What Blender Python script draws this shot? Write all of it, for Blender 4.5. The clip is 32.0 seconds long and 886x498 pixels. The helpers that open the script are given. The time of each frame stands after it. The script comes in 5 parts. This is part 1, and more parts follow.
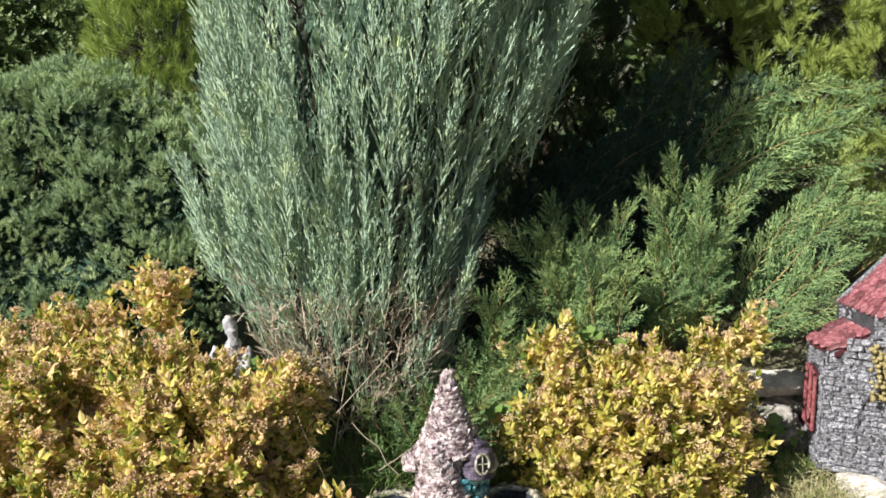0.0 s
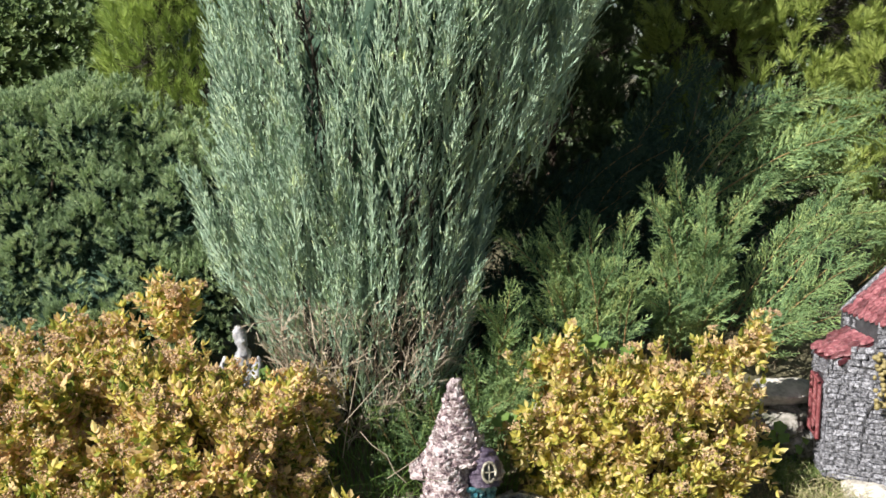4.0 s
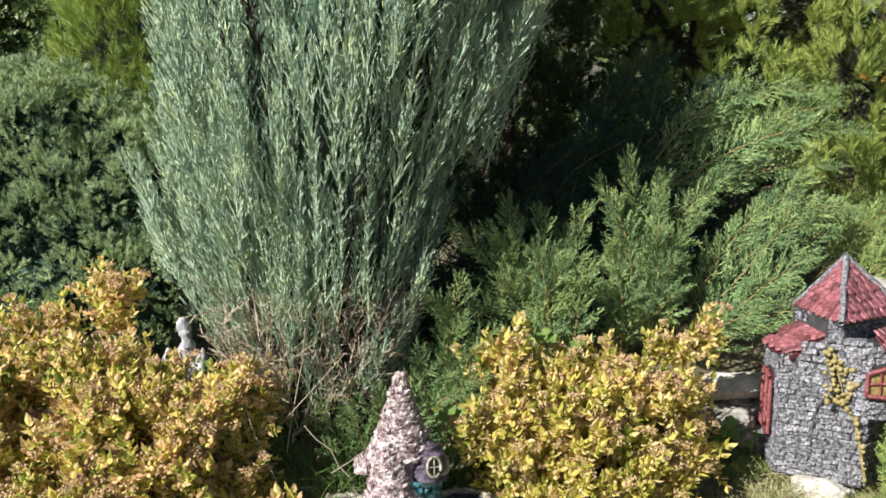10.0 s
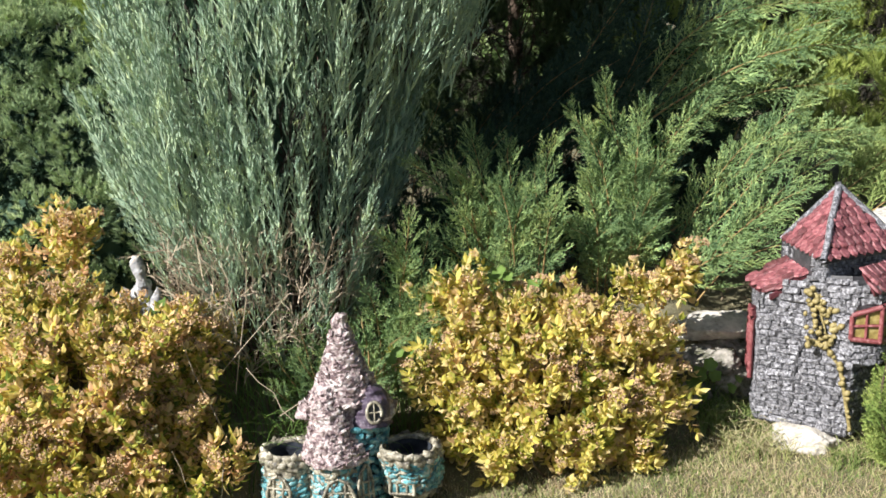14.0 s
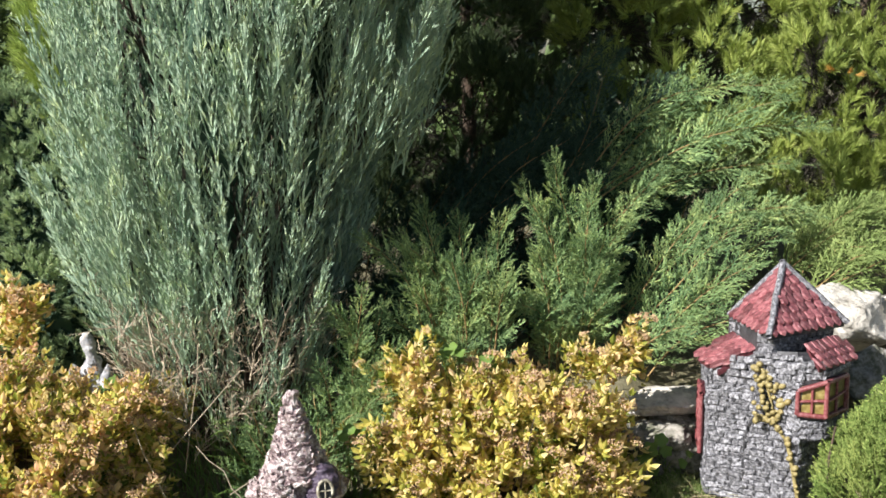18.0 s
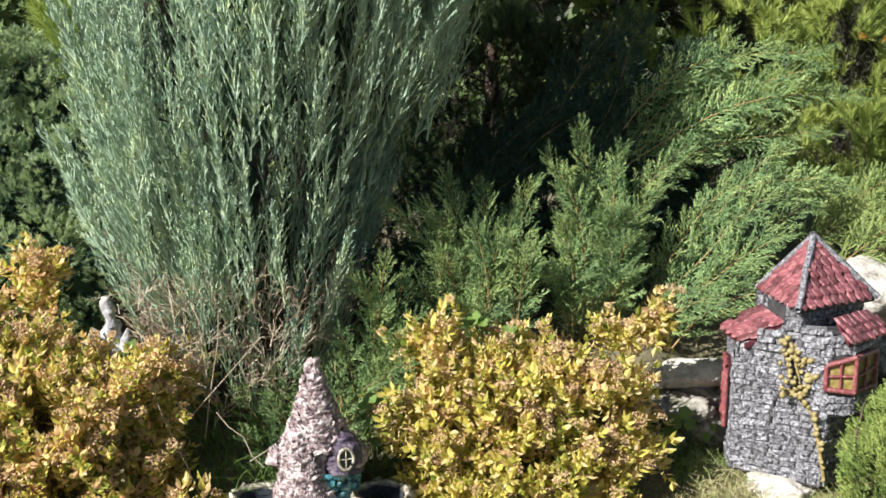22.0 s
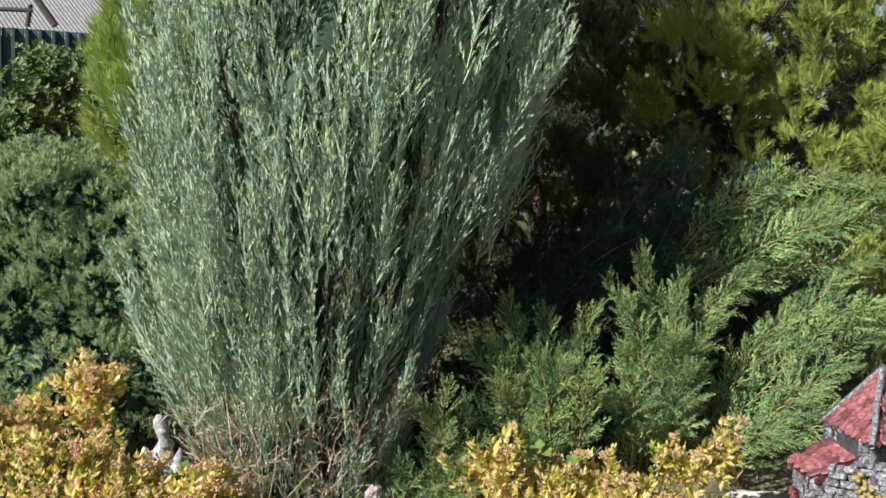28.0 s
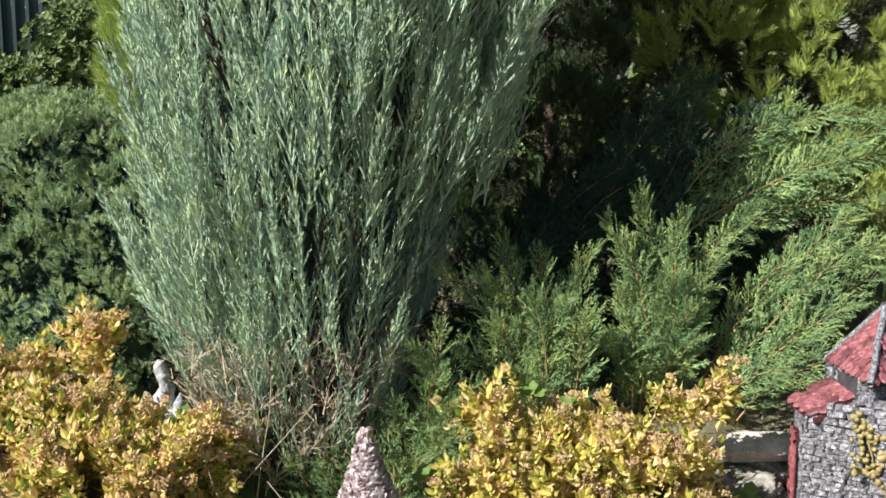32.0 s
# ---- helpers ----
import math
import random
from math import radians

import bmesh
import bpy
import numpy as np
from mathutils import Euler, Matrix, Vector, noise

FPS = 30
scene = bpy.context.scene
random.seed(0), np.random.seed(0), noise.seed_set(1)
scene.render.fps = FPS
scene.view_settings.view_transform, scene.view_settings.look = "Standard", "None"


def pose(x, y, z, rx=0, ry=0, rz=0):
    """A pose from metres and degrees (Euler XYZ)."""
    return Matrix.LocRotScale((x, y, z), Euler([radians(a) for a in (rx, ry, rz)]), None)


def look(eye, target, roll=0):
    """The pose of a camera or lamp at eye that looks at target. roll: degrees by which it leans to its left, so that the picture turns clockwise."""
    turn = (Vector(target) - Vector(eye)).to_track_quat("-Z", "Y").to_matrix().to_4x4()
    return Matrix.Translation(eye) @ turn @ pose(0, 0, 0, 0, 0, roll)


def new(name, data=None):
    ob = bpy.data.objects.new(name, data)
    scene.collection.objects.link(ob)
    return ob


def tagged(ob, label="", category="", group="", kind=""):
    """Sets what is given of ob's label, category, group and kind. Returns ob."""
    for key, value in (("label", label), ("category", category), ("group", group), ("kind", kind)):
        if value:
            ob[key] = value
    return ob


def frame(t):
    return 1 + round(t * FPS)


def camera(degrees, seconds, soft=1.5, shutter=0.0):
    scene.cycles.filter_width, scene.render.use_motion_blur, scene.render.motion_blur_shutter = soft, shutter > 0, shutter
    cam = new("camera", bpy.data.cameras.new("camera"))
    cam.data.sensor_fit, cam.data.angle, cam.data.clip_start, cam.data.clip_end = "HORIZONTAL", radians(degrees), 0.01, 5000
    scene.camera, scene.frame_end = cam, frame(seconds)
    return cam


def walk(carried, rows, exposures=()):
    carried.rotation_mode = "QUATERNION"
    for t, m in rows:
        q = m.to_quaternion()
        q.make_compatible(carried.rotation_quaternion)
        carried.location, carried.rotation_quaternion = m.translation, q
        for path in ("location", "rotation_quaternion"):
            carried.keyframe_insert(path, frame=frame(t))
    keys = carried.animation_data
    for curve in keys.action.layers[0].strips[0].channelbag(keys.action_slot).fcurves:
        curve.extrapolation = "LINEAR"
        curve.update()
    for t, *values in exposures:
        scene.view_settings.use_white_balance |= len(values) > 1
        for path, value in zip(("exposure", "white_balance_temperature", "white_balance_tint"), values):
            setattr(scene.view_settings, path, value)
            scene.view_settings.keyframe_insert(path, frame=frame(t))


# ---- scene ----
cam = camera(44.5, 32.0, soft=1.6)

# seconds, eye, target, lean
PATH = [
    (0, (-0.359, -0.130, 1.483), (-0.219, 2.824, 0.980), 0.47),
    (0.5, (-0.355, -0.141, 1.494), (-0.210, 2.815, 1.000), 0.67),
    (1, (-0.358, -0.139, 1.491), (-0.222, 2.820, 1.011), 0.61),
    (1.5, (-0.364, -0.135, 1.489), (-0.239, 2.822, 0.997), 0.79),
    (2, (-0.367, -0.132, 1.483), (-0.224, 2.822, 0.983), 1.08),
    (2.5, (-0.367, -0.140, 1.488), (-0.201, 2.815, 0.997), 1.08),
    (3, (-0.355, -0.154, 1.496), (-0.184, 2.804, 1.024), 0.17),
    (3.5, (-0.345, -0.166, 1.489), (-0.201, 2.793, 1.016), 0.09),
    (4, (-0.346, -0.174, 1.489), (-0.237, 2.787, 1.016), 0.14),
    (4.5, (-0.344, -0.178, 1.490), (-0.242, 2.781, 1.006), 0.02),
    (6.5, (-0.333, -0.146, 1.480), (-0.216, 2.810, 0.984), -0.28),
    (7, (-0.333, -0.146, 1.489), (-0.205, 2.813, 1.015), 0.15),
    (7.5, (-0.342, -0.158, 1.490), (-0.216, 2.806, 1.043), 0.33),
    (8, (-0.329, -0.162, 1.489), (-0.223, 2.802, 1.040), 0.23),
    (8.5, (-0.328, -0.166, 1.485), (-0.226, 2.797, 1.024), 0.06),
    (9, (-0.304, -0.166, 1.493), (-0.173, 2.798, 1.048), -0.51),
    (9.5, (-0.285, -0.160, 1.483), (-0.179, 2.797, 0.988), -0.33),
    (10, (-0.260, -0.122, 1.479), (-0.081, 2.831, 0.984), 0.75),
    (10.5, (-0.208, -0.067, 1.478), (-0.050, 2.884, 0.963), 1.18),
    (11, (-0.146, -0.014, 1.486), (0.027, 2.931, 0.939), 1.39),
    (11.5, (-0.129, 0.032, 1.506), (0.034, 2.976, 0.948), 0.51),
    (12, (-0.095, 0.066, 1.470), (-0.029, 2.996, 0.830), -0.13),
    (12.5, (0.033, 0.099, 1.486), (-0.036, 3.006, 0.747), 1.29),
    (13, (0.130, 0.086, 1.482), (0.023, 2.982, 0.706), 1.00),
    (13.5, (0.194, 0.071, 1.487), (0.063, 2.968, 0.716), 0.27),
    (14, (0.227, 0.055, 1.487), (0.099, 2.968, 0.779), -0.98),
    (14.5, (0.247, 0.047, 1.505), (0.114, 2.980, 0.890), -1.28),
    (15, (0.264, 0.042, 1.508), (0.214, 2.993, 0.970), -1.26),
    (15.5, (0.258, 0.041, 1.506), (0.204, 2.995, 0.985), -1.38),
    (17.5, (0.253, 0.036, 1.507), (0.217, 2.990, 0.984), -1.13),
    (18, (0.248, 0.030, 1.503), (0.235, 2.986, 0.992), -0.50),
    (18.5, (0.242, 0.029, 1.498), (0.238, 2.981, 0.966), -0.18),
    (19, (0.235, 0.029, 1.496), (0.232, 2.979, 0.951), -0.08),
    (19.5, (0.231, 0.037, 1.495), (0.227, 2.987, 0.950), -0.29),
    (20, (0.227, 0.041, 1.504), (0.146, 2.986, 0.936), -0.77),
    (20.5, (0.219, 0.049, 1.499), (0.136, 2.990, 0.912), -0.30),
    (21, (0.218, 0.065, 1.496), (0.141, 3.000, 0.879), -0.13),
    (21.5, (0.220, 0.079, 1.497), (0.163, 3.015, 0.882), 0.24),
    (22, (0.218, 0.080, 1.504), (0.166, 3.017, 0.896), 0.12),
    (22.5, (0.208, 0.065, 1.504), (0.156, 3.007, 0.921), 0.29),
    (23, (0.199, 0.048, 1.504), (0.118, 2.985, 0.898), 0.24),
    (23.5, (0.217, 0.046, 1.502), (0.166, 2.981, 0.886), -0.14),
    (24, (0.214, 0.055, 1.493), (0.174, 2.990, 0.872), -0.27),
    (24.5, (0.211, 0.070, 1.495), (0.181, 3.003, 0.867), -0.11),
    (25, (0.158, 0.093, 1.508), (0.118, 3.032, 0.909), 0.60),
    (25.5, (0.028, 0.133, 1.566), (0.064, 3.097, 1.097), 1.00),
    (27.5, (-0.091, 0.103, 1.534), (0.025, 3.088, 1.254), 0.28),
    (28, (0.063, 0.116, 1.557), (-0.025, 3.097, 1.232), 1.16),
    (28.5, (0.168, 0.130, 1.529), (0.057, 3.107, 1.178), 0.21),
    (29, (0.210, 0.124, 1.524), (0.083, 3.094, 1.117), -0.67),
    (29.5, (0.223, 0.121, 1.524), (0.057, 3.087, 1.104), -1.43),
    (30, (0.235, 0.121, 1.516), (0.064, 3.086, 1.093), -1.36),
    (30.5, (0.249, 0.127, 1.516), (0.130, 3.094, 1.087), -1.24),
    (31, (0.249, 0.141, 1.505), (0.171, 3.107, 1.057), -1.03),
    (31.5, (0.224, 0.145, 1.510), (0.108, 3.105, 1.039), -0.66),
    (32, (0.223, 0.144, 1.532), (0.007, 3.100, 1.069), 0.00),
]
walk(cam, [(t, look(eye, target, roll)) for t, eye, target, roll in PATH], exposures=((0, 0.95), (3, 0.94), (10, 0.96), (13, 1.07), (23, 1.11), (25, 1.08), (28, 0.87), (30, 1.01), (32, 1.06)))

# ---- sky and sun ----
SUN_TO = Vector((-0.80, -0.60, 0.71)).normalized()   # towards the sun
world = bpy.data.worlds.new("sky")
scene.world = world
world.use_nodes = True
wn = world.node_tree.nodes
sky = wn.new("ShaderNodeTexSky")
sky.sky_type = 'NISHITA'
sky.sun_disc = False
sky.sun_elevation = math.asin(SUN_TO.z)
sky.sun_rotation = math.atan2(SUN_TO.x, SUN_TO.y)
world.node_tree.links.new(sky.outputs[0], wn["Background"].inputs[0])
wn["Background"].inputs[1].default_value = 0.042
sun_data = bpy.data.lights.new("sun", 'SUN')
sun_data.energy, sun_data.angle, sun_data.color = 4.6, radians(0.53), (1.0, 0.965, 0.94)
sun = new("sun", sun_data)
sun.matrix_world = look(SUN_TO * 20, (0, 0, 0))

# ---- materials ----
rng = np.random.default_rng(7)


def shader(name, rough=0.6, metal=0.0, spec=0.4):
    m = bpy.data.materials.new(name)
    m.use_nodes = True
    b = m.node_tree.nodes["Principled BSDF"]
    b.inputs["Roughness"].default_value = rough
    b.inputs["Metallic"].default_value = metal
    b.inputs["Specular IOR Level"].default_value = spec
    return m, m.node_tree.nodes, m.node_tree.links, b


def ramp(nodes, stops):
    r = nodes.new("ShaderNodeValToRGB")
    e = r.color_ramp.elements
    while len(e) < len(stops):
        e.new(0.5)
    for el, (p, c) in zip(e, stops):
        el.position, el.color = p, (*c, 1)
    return r


def noise_tex(nodes, links, scale, detail=6, rough=0.6):
    tc = nodes.new("ShaderNodeNewGeometry")
    n = nodes.new("ShaderNodeTexNoise")
    n.inputs["Scale"].default_value, n.inputs["Detail"].default_value, n.inputs["Roughness"].default_value = scale, detail, rough
    links.new(tc.outputs["Position"], n.inputs["Vector"])
    return n


def leaf_material(name, stops, rough=0.55, through_light=0.25, patch=3.0, patch_dark=(0.75, 0.8, 0.85), by="island", spec=0.3, vary=0.45):
    """Leaves: colour by leaf and by larger patches, some light shining through."""
    m, nodes, links, b = shader(name, rough, spec=spec)
    if by == "island":
        src = nodes.new("ShaderNodeNewGeometry").outputs["Random Per Island"]
    else:
        src = nodes.new("ShaderNodeObjectInfo").outputs["Random"]
    r = ramp(nodes, stops)
    n = noise_tex(nodes, links, patch, 3)
    mixv = nodes.new("ShaderNodeMath")
    mixv.operation = 'MULTIPLY_ADD'
    links.new(n.outputs["Fac"], mixv.inputs[0])
    mixv.inputs[1].default_value = 0.9
    sub = nodes.new("ShaderNodeMath")
    sub.operation = 'MULTIPLY_ADD'
    links.new(src, sub.inputs[0])
    sub.inputs[1].default_value, sub.inputs[2].default_value = vary, 0.045 - 0.5 * vary
    links.new(sub.outputs[0], mixv.inputs[2])
    links.new(mixv.outputs[0], r.inputs[0])
    links.new(r.outputs[0], b.inputs["Base Color"])
    tr = nodes.new("ShaderNodeBsdfTranslucent")
    links.new(r.outputs[0], tr.inputs["Color"])
    mx = nodes.new("ShaderNodeMixShader")
    mx.inputs[0].default_value = through_light
    links.new(b.outputs[0], mx.inputs[1])
    links.new(tr.outputs[0], mx.inputs[2])
    links.new(mx.outputs[0], nodes["Material Output"].inputs["Surface"])
    return m


def rough_material(name, stops, scale=12.0, bump=0.4, rough=0.85, fine=60.0, dist=0.01, spec=0.3, metal=0.0, vary=0.0):
    """Stone, soil, plaster, bark: two scales of noise for colour, and relief."""
    m, nodes, links, b = shader(name, rough, spec=spec, metal=metal)
    a, f = noise_tex(nodes, links, scale), noise_tex(nodes, links, fine, 4)
    mx = nodes.new("ShaderNodeMath")
    mx.operation = 'MULTIPLY_ADD'
    links.new(f.outputs["Fac"], mx.inputs[0])
    mx.inputs[1].default_value = 0.5
    half = nodes.new("ShaderNodeMath")
    half.operation = 'MULTIPLY_ADD'
    links.new(a.outputs["Fac"], half.inputs[0])
    half.inputs[1].default_value, half.inputs[2].default_value = 1.0, -0.25
    links.new(half.outputs[0], mx.inputs[2])
    r = ramp(nodes, stops)
    links.new(mx.outputs[0], r.inputs[0])
    if vary:          # each piece a little lighter or darker
        hv, one = nodes.new("ShaderNodeHueSaturation"), nodes.new("ShaderNodeMath")
        one.operation = 'MULTIPLY_ADD'
        links.new(nodes.new("ShaderNodeObjectInfo").outputs["Random"], one.inputs[0])
        one.inputs[1].default_value, one.inputs[2].default_value = vary, 1 - 0.5 * vary
        links.new(one.outputs[0], hv.inputs["Value"])
        links.new(r.outputs[0], hv.inputs["Color"])
        links.new(hv.outputs[0], b.inputs["Base Color"])
    else:
        links.new(r.outputs[0], b.inputs["Base Color"])
    bp = nodes.new("ShaderNodeBump")
    bp.inputs["Strength"].default_value, bp.inputs["Distance"].default_value = bump, dist
    links.new(mx.outputs[0], bp.inputs["Height"])
    links.new(bp.outputs[0], b.inputs["Normal"])
    return m


M_BLUE = leaf_material("blue_juniper_scales", [(0.20, (0.155, 0.24, 0.175)), (0.42, (0.315, 0.43, 0.315)), (0.60, (0.45, 0.56, 0.38)), (0.76, (0.60, 0.68, 0.32))], 0.75, 0.08, spec=0.15, vary=0.22, patch=14.0)
M_GREEN = leaf_material("green_juniper_scales", [(0.20, (0.080, 0.150, 0.070)), (0.42, (0.185, 0.29, 0.125)), (0.58, (0.30, 0.42, 0.17)), (0.74, (0.47, 0.54, 0.20))], 0.75, 0.12, spec=0.15, vary=0.35, patch=9.0)
# Foliage green with shade put into it, for shaded junipers and crown interiors.
M_SHADE_GREEN = leaf_material("shade_green_scales", [(0.15, (0.025, 0.05, 0.036)), (0.5, (0.052, 0.092, 0.062)), (0.9, (0.10, 0.15, 0.09))], 0.85, 0.03, spec=0.08)
M_LIME = leaf_material("lime_juniper_scales", [(0.15, (0.12, 0.18, 0.055)), (0.5, (0.25, 0.335, 0.115)), (0.9, (0.40, 0.455, 0.165))], 0.8, 0.12, spec=0.12)
M_THUJA = leaf_material("thuja_scales", [(0.2, (0.10, 0.165, 0.04)), (0.48, (0.225, 0.305, 0.085)), (0.74, (0.39, 0.45, 0.14))], 0.8, 0.12, spec=0.1, vary=0.45, patch=9.0)
M_PINE = leaf_material("pine_needles", [(0.12, (0.10, 0.155, 0.04)), (0.5, (0.35, 0.43, 0.11)), (0.9, (0.60, 0.65, 0.19))], 0.5, 0.25)
# Darker copy of the pine needles, with shade put into the colour.
M_PINE_SHADE = leaf_material("shaded_pine_needles", [(0.2, (0.04, 0.065, 0.03)), (0.5, (0.08, 0.12, 0.05)), (0.8, (0.15, 0.20, 0.07))], 0.5, 0.08)
M_SOFT = leaf_material("soft_pine_needles", [(0.15, (0.15, 0.23, 0.055)), (0.5, (0.32, 0.43, 0.10)), (0.9, (0.50, 0.58, 0.16))], 0.5, 0.3)
M_CLIP = leaf_material("clipped_bush_leaves", [(0.22, (0.15, 0.225, 0.13)), (0.48, (0.33, 0.44, 0.235)), (0.72, (0.50, 0.59, 0.30))], 0.85, 0.22, spec=0.1, vary=0.35, patch=6.0)
M_GOLD = leaf_material("golden_spirea_leaves", [(0.05, (0.11, 0.16, 0.02)), (0.20, (0.37, 0.37, 0.07)), (0.42, (0.68, 0.585, 0.14)), (0.68, (0.84, 0.71, 0.34)), (0.96, (0.70, 0.48, 0.26))], 0.45, 0.45, patch=9.0, vary=0.8)
M_AMBER = leaf_material("amber_spirea_leaves", [(0.05, (0.10, 0.16, 0.025)), (0.23, (0.31, 0.34, 0.06)), (0.43, (0.65, 0.555, 0.12)), (0.68, (0.83, 0.65, 0.31)), (0.96, (0.70, 0.41, 0.24))], 0.45, 0.42, patch=6.0, vary=0.8)
M_RUST = leaf_material("faded_spirea_flowers", [(0.1, (0.34, 0.21, 0.12)), (0.5, (0.57, 0.39, 0.23)), (0.9, (0.72, 0.55, 0.36))], 0.85, 0.25)
M_VINE = leaf_material("dark_vine_leaves", [(0.1, (0.05, 0.085, 0.03)), (0.5, (0.11, 0.165, 0.055)), (0.9, (0.19, 0.24, 0.085))], 0.45, 0.2)
M_WEED = leaf_material("weed_leaves", [(0.1, (0.07, 0.14, 0.035)), (0.9, (0.19, 0.29, 0.065))], 0.5, 0.3)
M_GRASS = leaf_material("lawn_blades", [(0.24, (0.12, 0.185, 0.05)), (0.42, (0.23, 0.29, 0.085)), (0.58, (0.37, 0.36, 0.16)), (0.74, (0.53, 0.46, 0.28))], 0.6, 0.2, vary=0.5, patch=5.0)
M_DRY = leaf_material("dry_stalks", [(0.1, (0.28, 0.20, 0.12)), (0.5, (0.46, 0.36, 0.23)), (0.9, (0.64, 0.54, 0.38))], 0.7, 0.1)
M_STRAW = leaf_material("bleached_twigs", [(0.1, (0.22, 0.17, 0.12)), (0.5, (0.40, 0.33, 0.24)), (0.9, (0.56, 0.49, 0.38))], 0.8, 0.1)
# Filler twigs for crown interiors, near-black so that gaps read as shade.
M_SHADE_TWIG = leaf_material("shade_dark_inner_twigs", [(0.1, (0.022, 0.020, 0.015)), (0.5, (0.042, 0.037, 0.027)), (0.9, (0.08, 0.07, 0.05))], 0.8, 0.0)
M_TWIG = leaf_material("yellow_brown_twigs", [(0.1, (0.22, 0.14, 0.06)), (0.9, (0.38, 0.26, 0.11))], 0.7, 0.0)
M_LITTER = leaf_material("fallen_needles", [(0.1, (0.12, 0.085, 0.05)), (0.5, (0.25, 0.19, 0.12)), (0.9, (0.40, 0.32, 0.21))], 0.8, 0.0)
M_BARK = rough_material("brown_bark", [(0.2, (0.04, 0.03, 0.022)), (0.6, (0.10, 0.07, 0.05)), (0.9, (0.18, 0.13, 0.09))], 30, 0.6)
M_SOIL = rough_material("soil_and_thatch", [(0.15, (0.062, 0.056, 0.032)), (0.5, (0.145, 0.132, 0.075)), (0.85, (0.27, 0.245, 0.155))], 8, 0.7, fine=90)
M_ROCK = rough_material("pale_limestone", [(0.22, (0.17, 0.155, 0.125)), (0.40, (0.44, 0.41, 0.355)), (0.58, (0.63, 0.59, 0.52)), (0.85, (0.80, 0.76, 0.69))], 14, 0.9, fine=75, dist=0.014)

# ---- building blocks ----


def mesh_data(name, V, F, mat, smooth=False):
    """A mesh from arrays; the faces all have as many corners."""
    V, F = np.asarray(V, np.float32), np.asarray(F, np.int32)
    me = bpy.data.meshes.new(name)
    me.vertices.add(len(V))
    me.vertices.foreach_set("co", V.ravel())
    n, k = F.shape
    me.loops.add(n * k)
    me.loops.foreach_set("vertex_index", F.ravel())
    me.polygons.add(n)
    me.polygons.foreach_set("loop_start", np.arange(0, n * k, k, dtype=np.int32))
    me.polygons.foreach_set("use_smooth", np.full(n, smooth, dtype=bool))
    me.update(calc_edges=True)
    me.materials.append(mat)
    return me


def thing(name, label, category, at=(0, 0, 0), group="", kind=""):
    ob = new(name)
    ob.empty_display_size = 0.05
    ob.location = at
    return tagged(ob, label, category, group, kind)


def attach(name, data, parent, label="", kind=""):
    """Links mesh data, given in world metres, as a part."""
    ob = new(name, data)
    ob.parent = parent
    ob.matrix_parent_inverse = Matrix.Translation(-Vector(parent.location)) if parent.parent is None else Matrix.Identity(4)
    return tagged(ob, label, kind=kind)


def part(name, bm, material, parent, label="", smooth=False):
    me = bpy.data.meshes.new(name)
    bm.normal_update()
    for f in bm.faces:
        f.smooth = smooth
    bm.to_mesh(me)
    bm.free()
    me.materials.append(material)
    return attach(name, me, parent, label)


def unit(v):
    return v / np.maximum(np.linalg.norm(v, axis=-1, keepdims=True), 1e-9)


def turns(d, twist):
    """Turns that carry z onto the rows of d, with a twist about it."""
    d = unit(np.asarray(d, float))
    a = np.where(np.abs(d[:, 2:]) < 0.95, np.array([[0, 0, 1.0]]), np.array([[1.0, 0, 0]]))
    x = unit(np.cross(a, d))
    y = np.cross(d, x)
    c, s = np.cos(twist)[:, None], np.sin(twist)[:, None]
    return np.stack([x * c + y * s, -x * s + y * c, d], axis=2)


def scatter(tV, tF, place, turn, size):
    """Copies of a template, as one pair of arrays."""
    size = np.asarray(size, float)
    if size.ndim == 1:
        size = size[:, None].repeat(3, 1)
    n, k = len(place), len(tV)
    V = np.einsum("nij,nkj->nki", turn, tV[None] * size[:, None, :]) + np.asarray(place)[:, None, :]
    F = (tF[None] + (np.arange(n) * k)[:, None, None]).reshape(-1, tF.shape[1])
    return V.reshape(-1, 3), F


def merge(pieces):
    Vs, Fs, o = [], [], 0
    for V, F in pieces:
        Vs.append(V), Fs.append(F + o)
        o += len(V)
    return np.concatenate(Vs), np.concatenate(Fs)


def spikes(p0, p1, r):
    """Three-sided spikes from p0 to p1."""
    p0, p1 = np.asarray(p0, float), np.asarray(p1, float)
    n = len(p0)
    t = turns(p1 - p0, np.zeros(n))
    ang = np.array([0, 2.094, 4.189])
    ring = np.stack([np.cos(ang), np.sin(ang), 0 * ang], 1)
    V = np.concatenate([p0[:, None] + np.einsum("nij,kj->nki", t, ring) * np.reshape(r, (-1, 1, 1)), p1[:, None]], axis=1)
    F = np.array([[0, 1, 3], [1, 2, 3], [2, 0, 3]])
    return V.reshape(-1, 3), (F[None] + (np.arange(n) * 4)[:, None, None]).reshape(-1, 3)


def slivers(p0, p1, r, twist):
    """Flat pointed scale leaves or needles from p0 to p1, each turned its own way."""
    p0, p1 = np.asarray(p0, float), np.asarray(p1, float)
    n = len(p0)
    x = turns(p1 - p0, twist)[:, :, 0] * np.reshape(r, (-1, 1)) * 1.35
    V = np.stack([p0 - x, p0 + x, p1], axis=1)
    return V.reshape(-1, 3), np.arange(3 * n).reshape(n, 3)


def limbs(paths, r0, r1, sides=5):
    """Tapered round limbs along polylines (n, k, 3)."""
    paths = np.asarray(paths, float)
    n, k, _ = paths.shape
    r0, r1 = np.broadcast_to(r0, n), np.broadcast_to(r1, n)
    tang = unit(np.gradient(paths, axis=1))
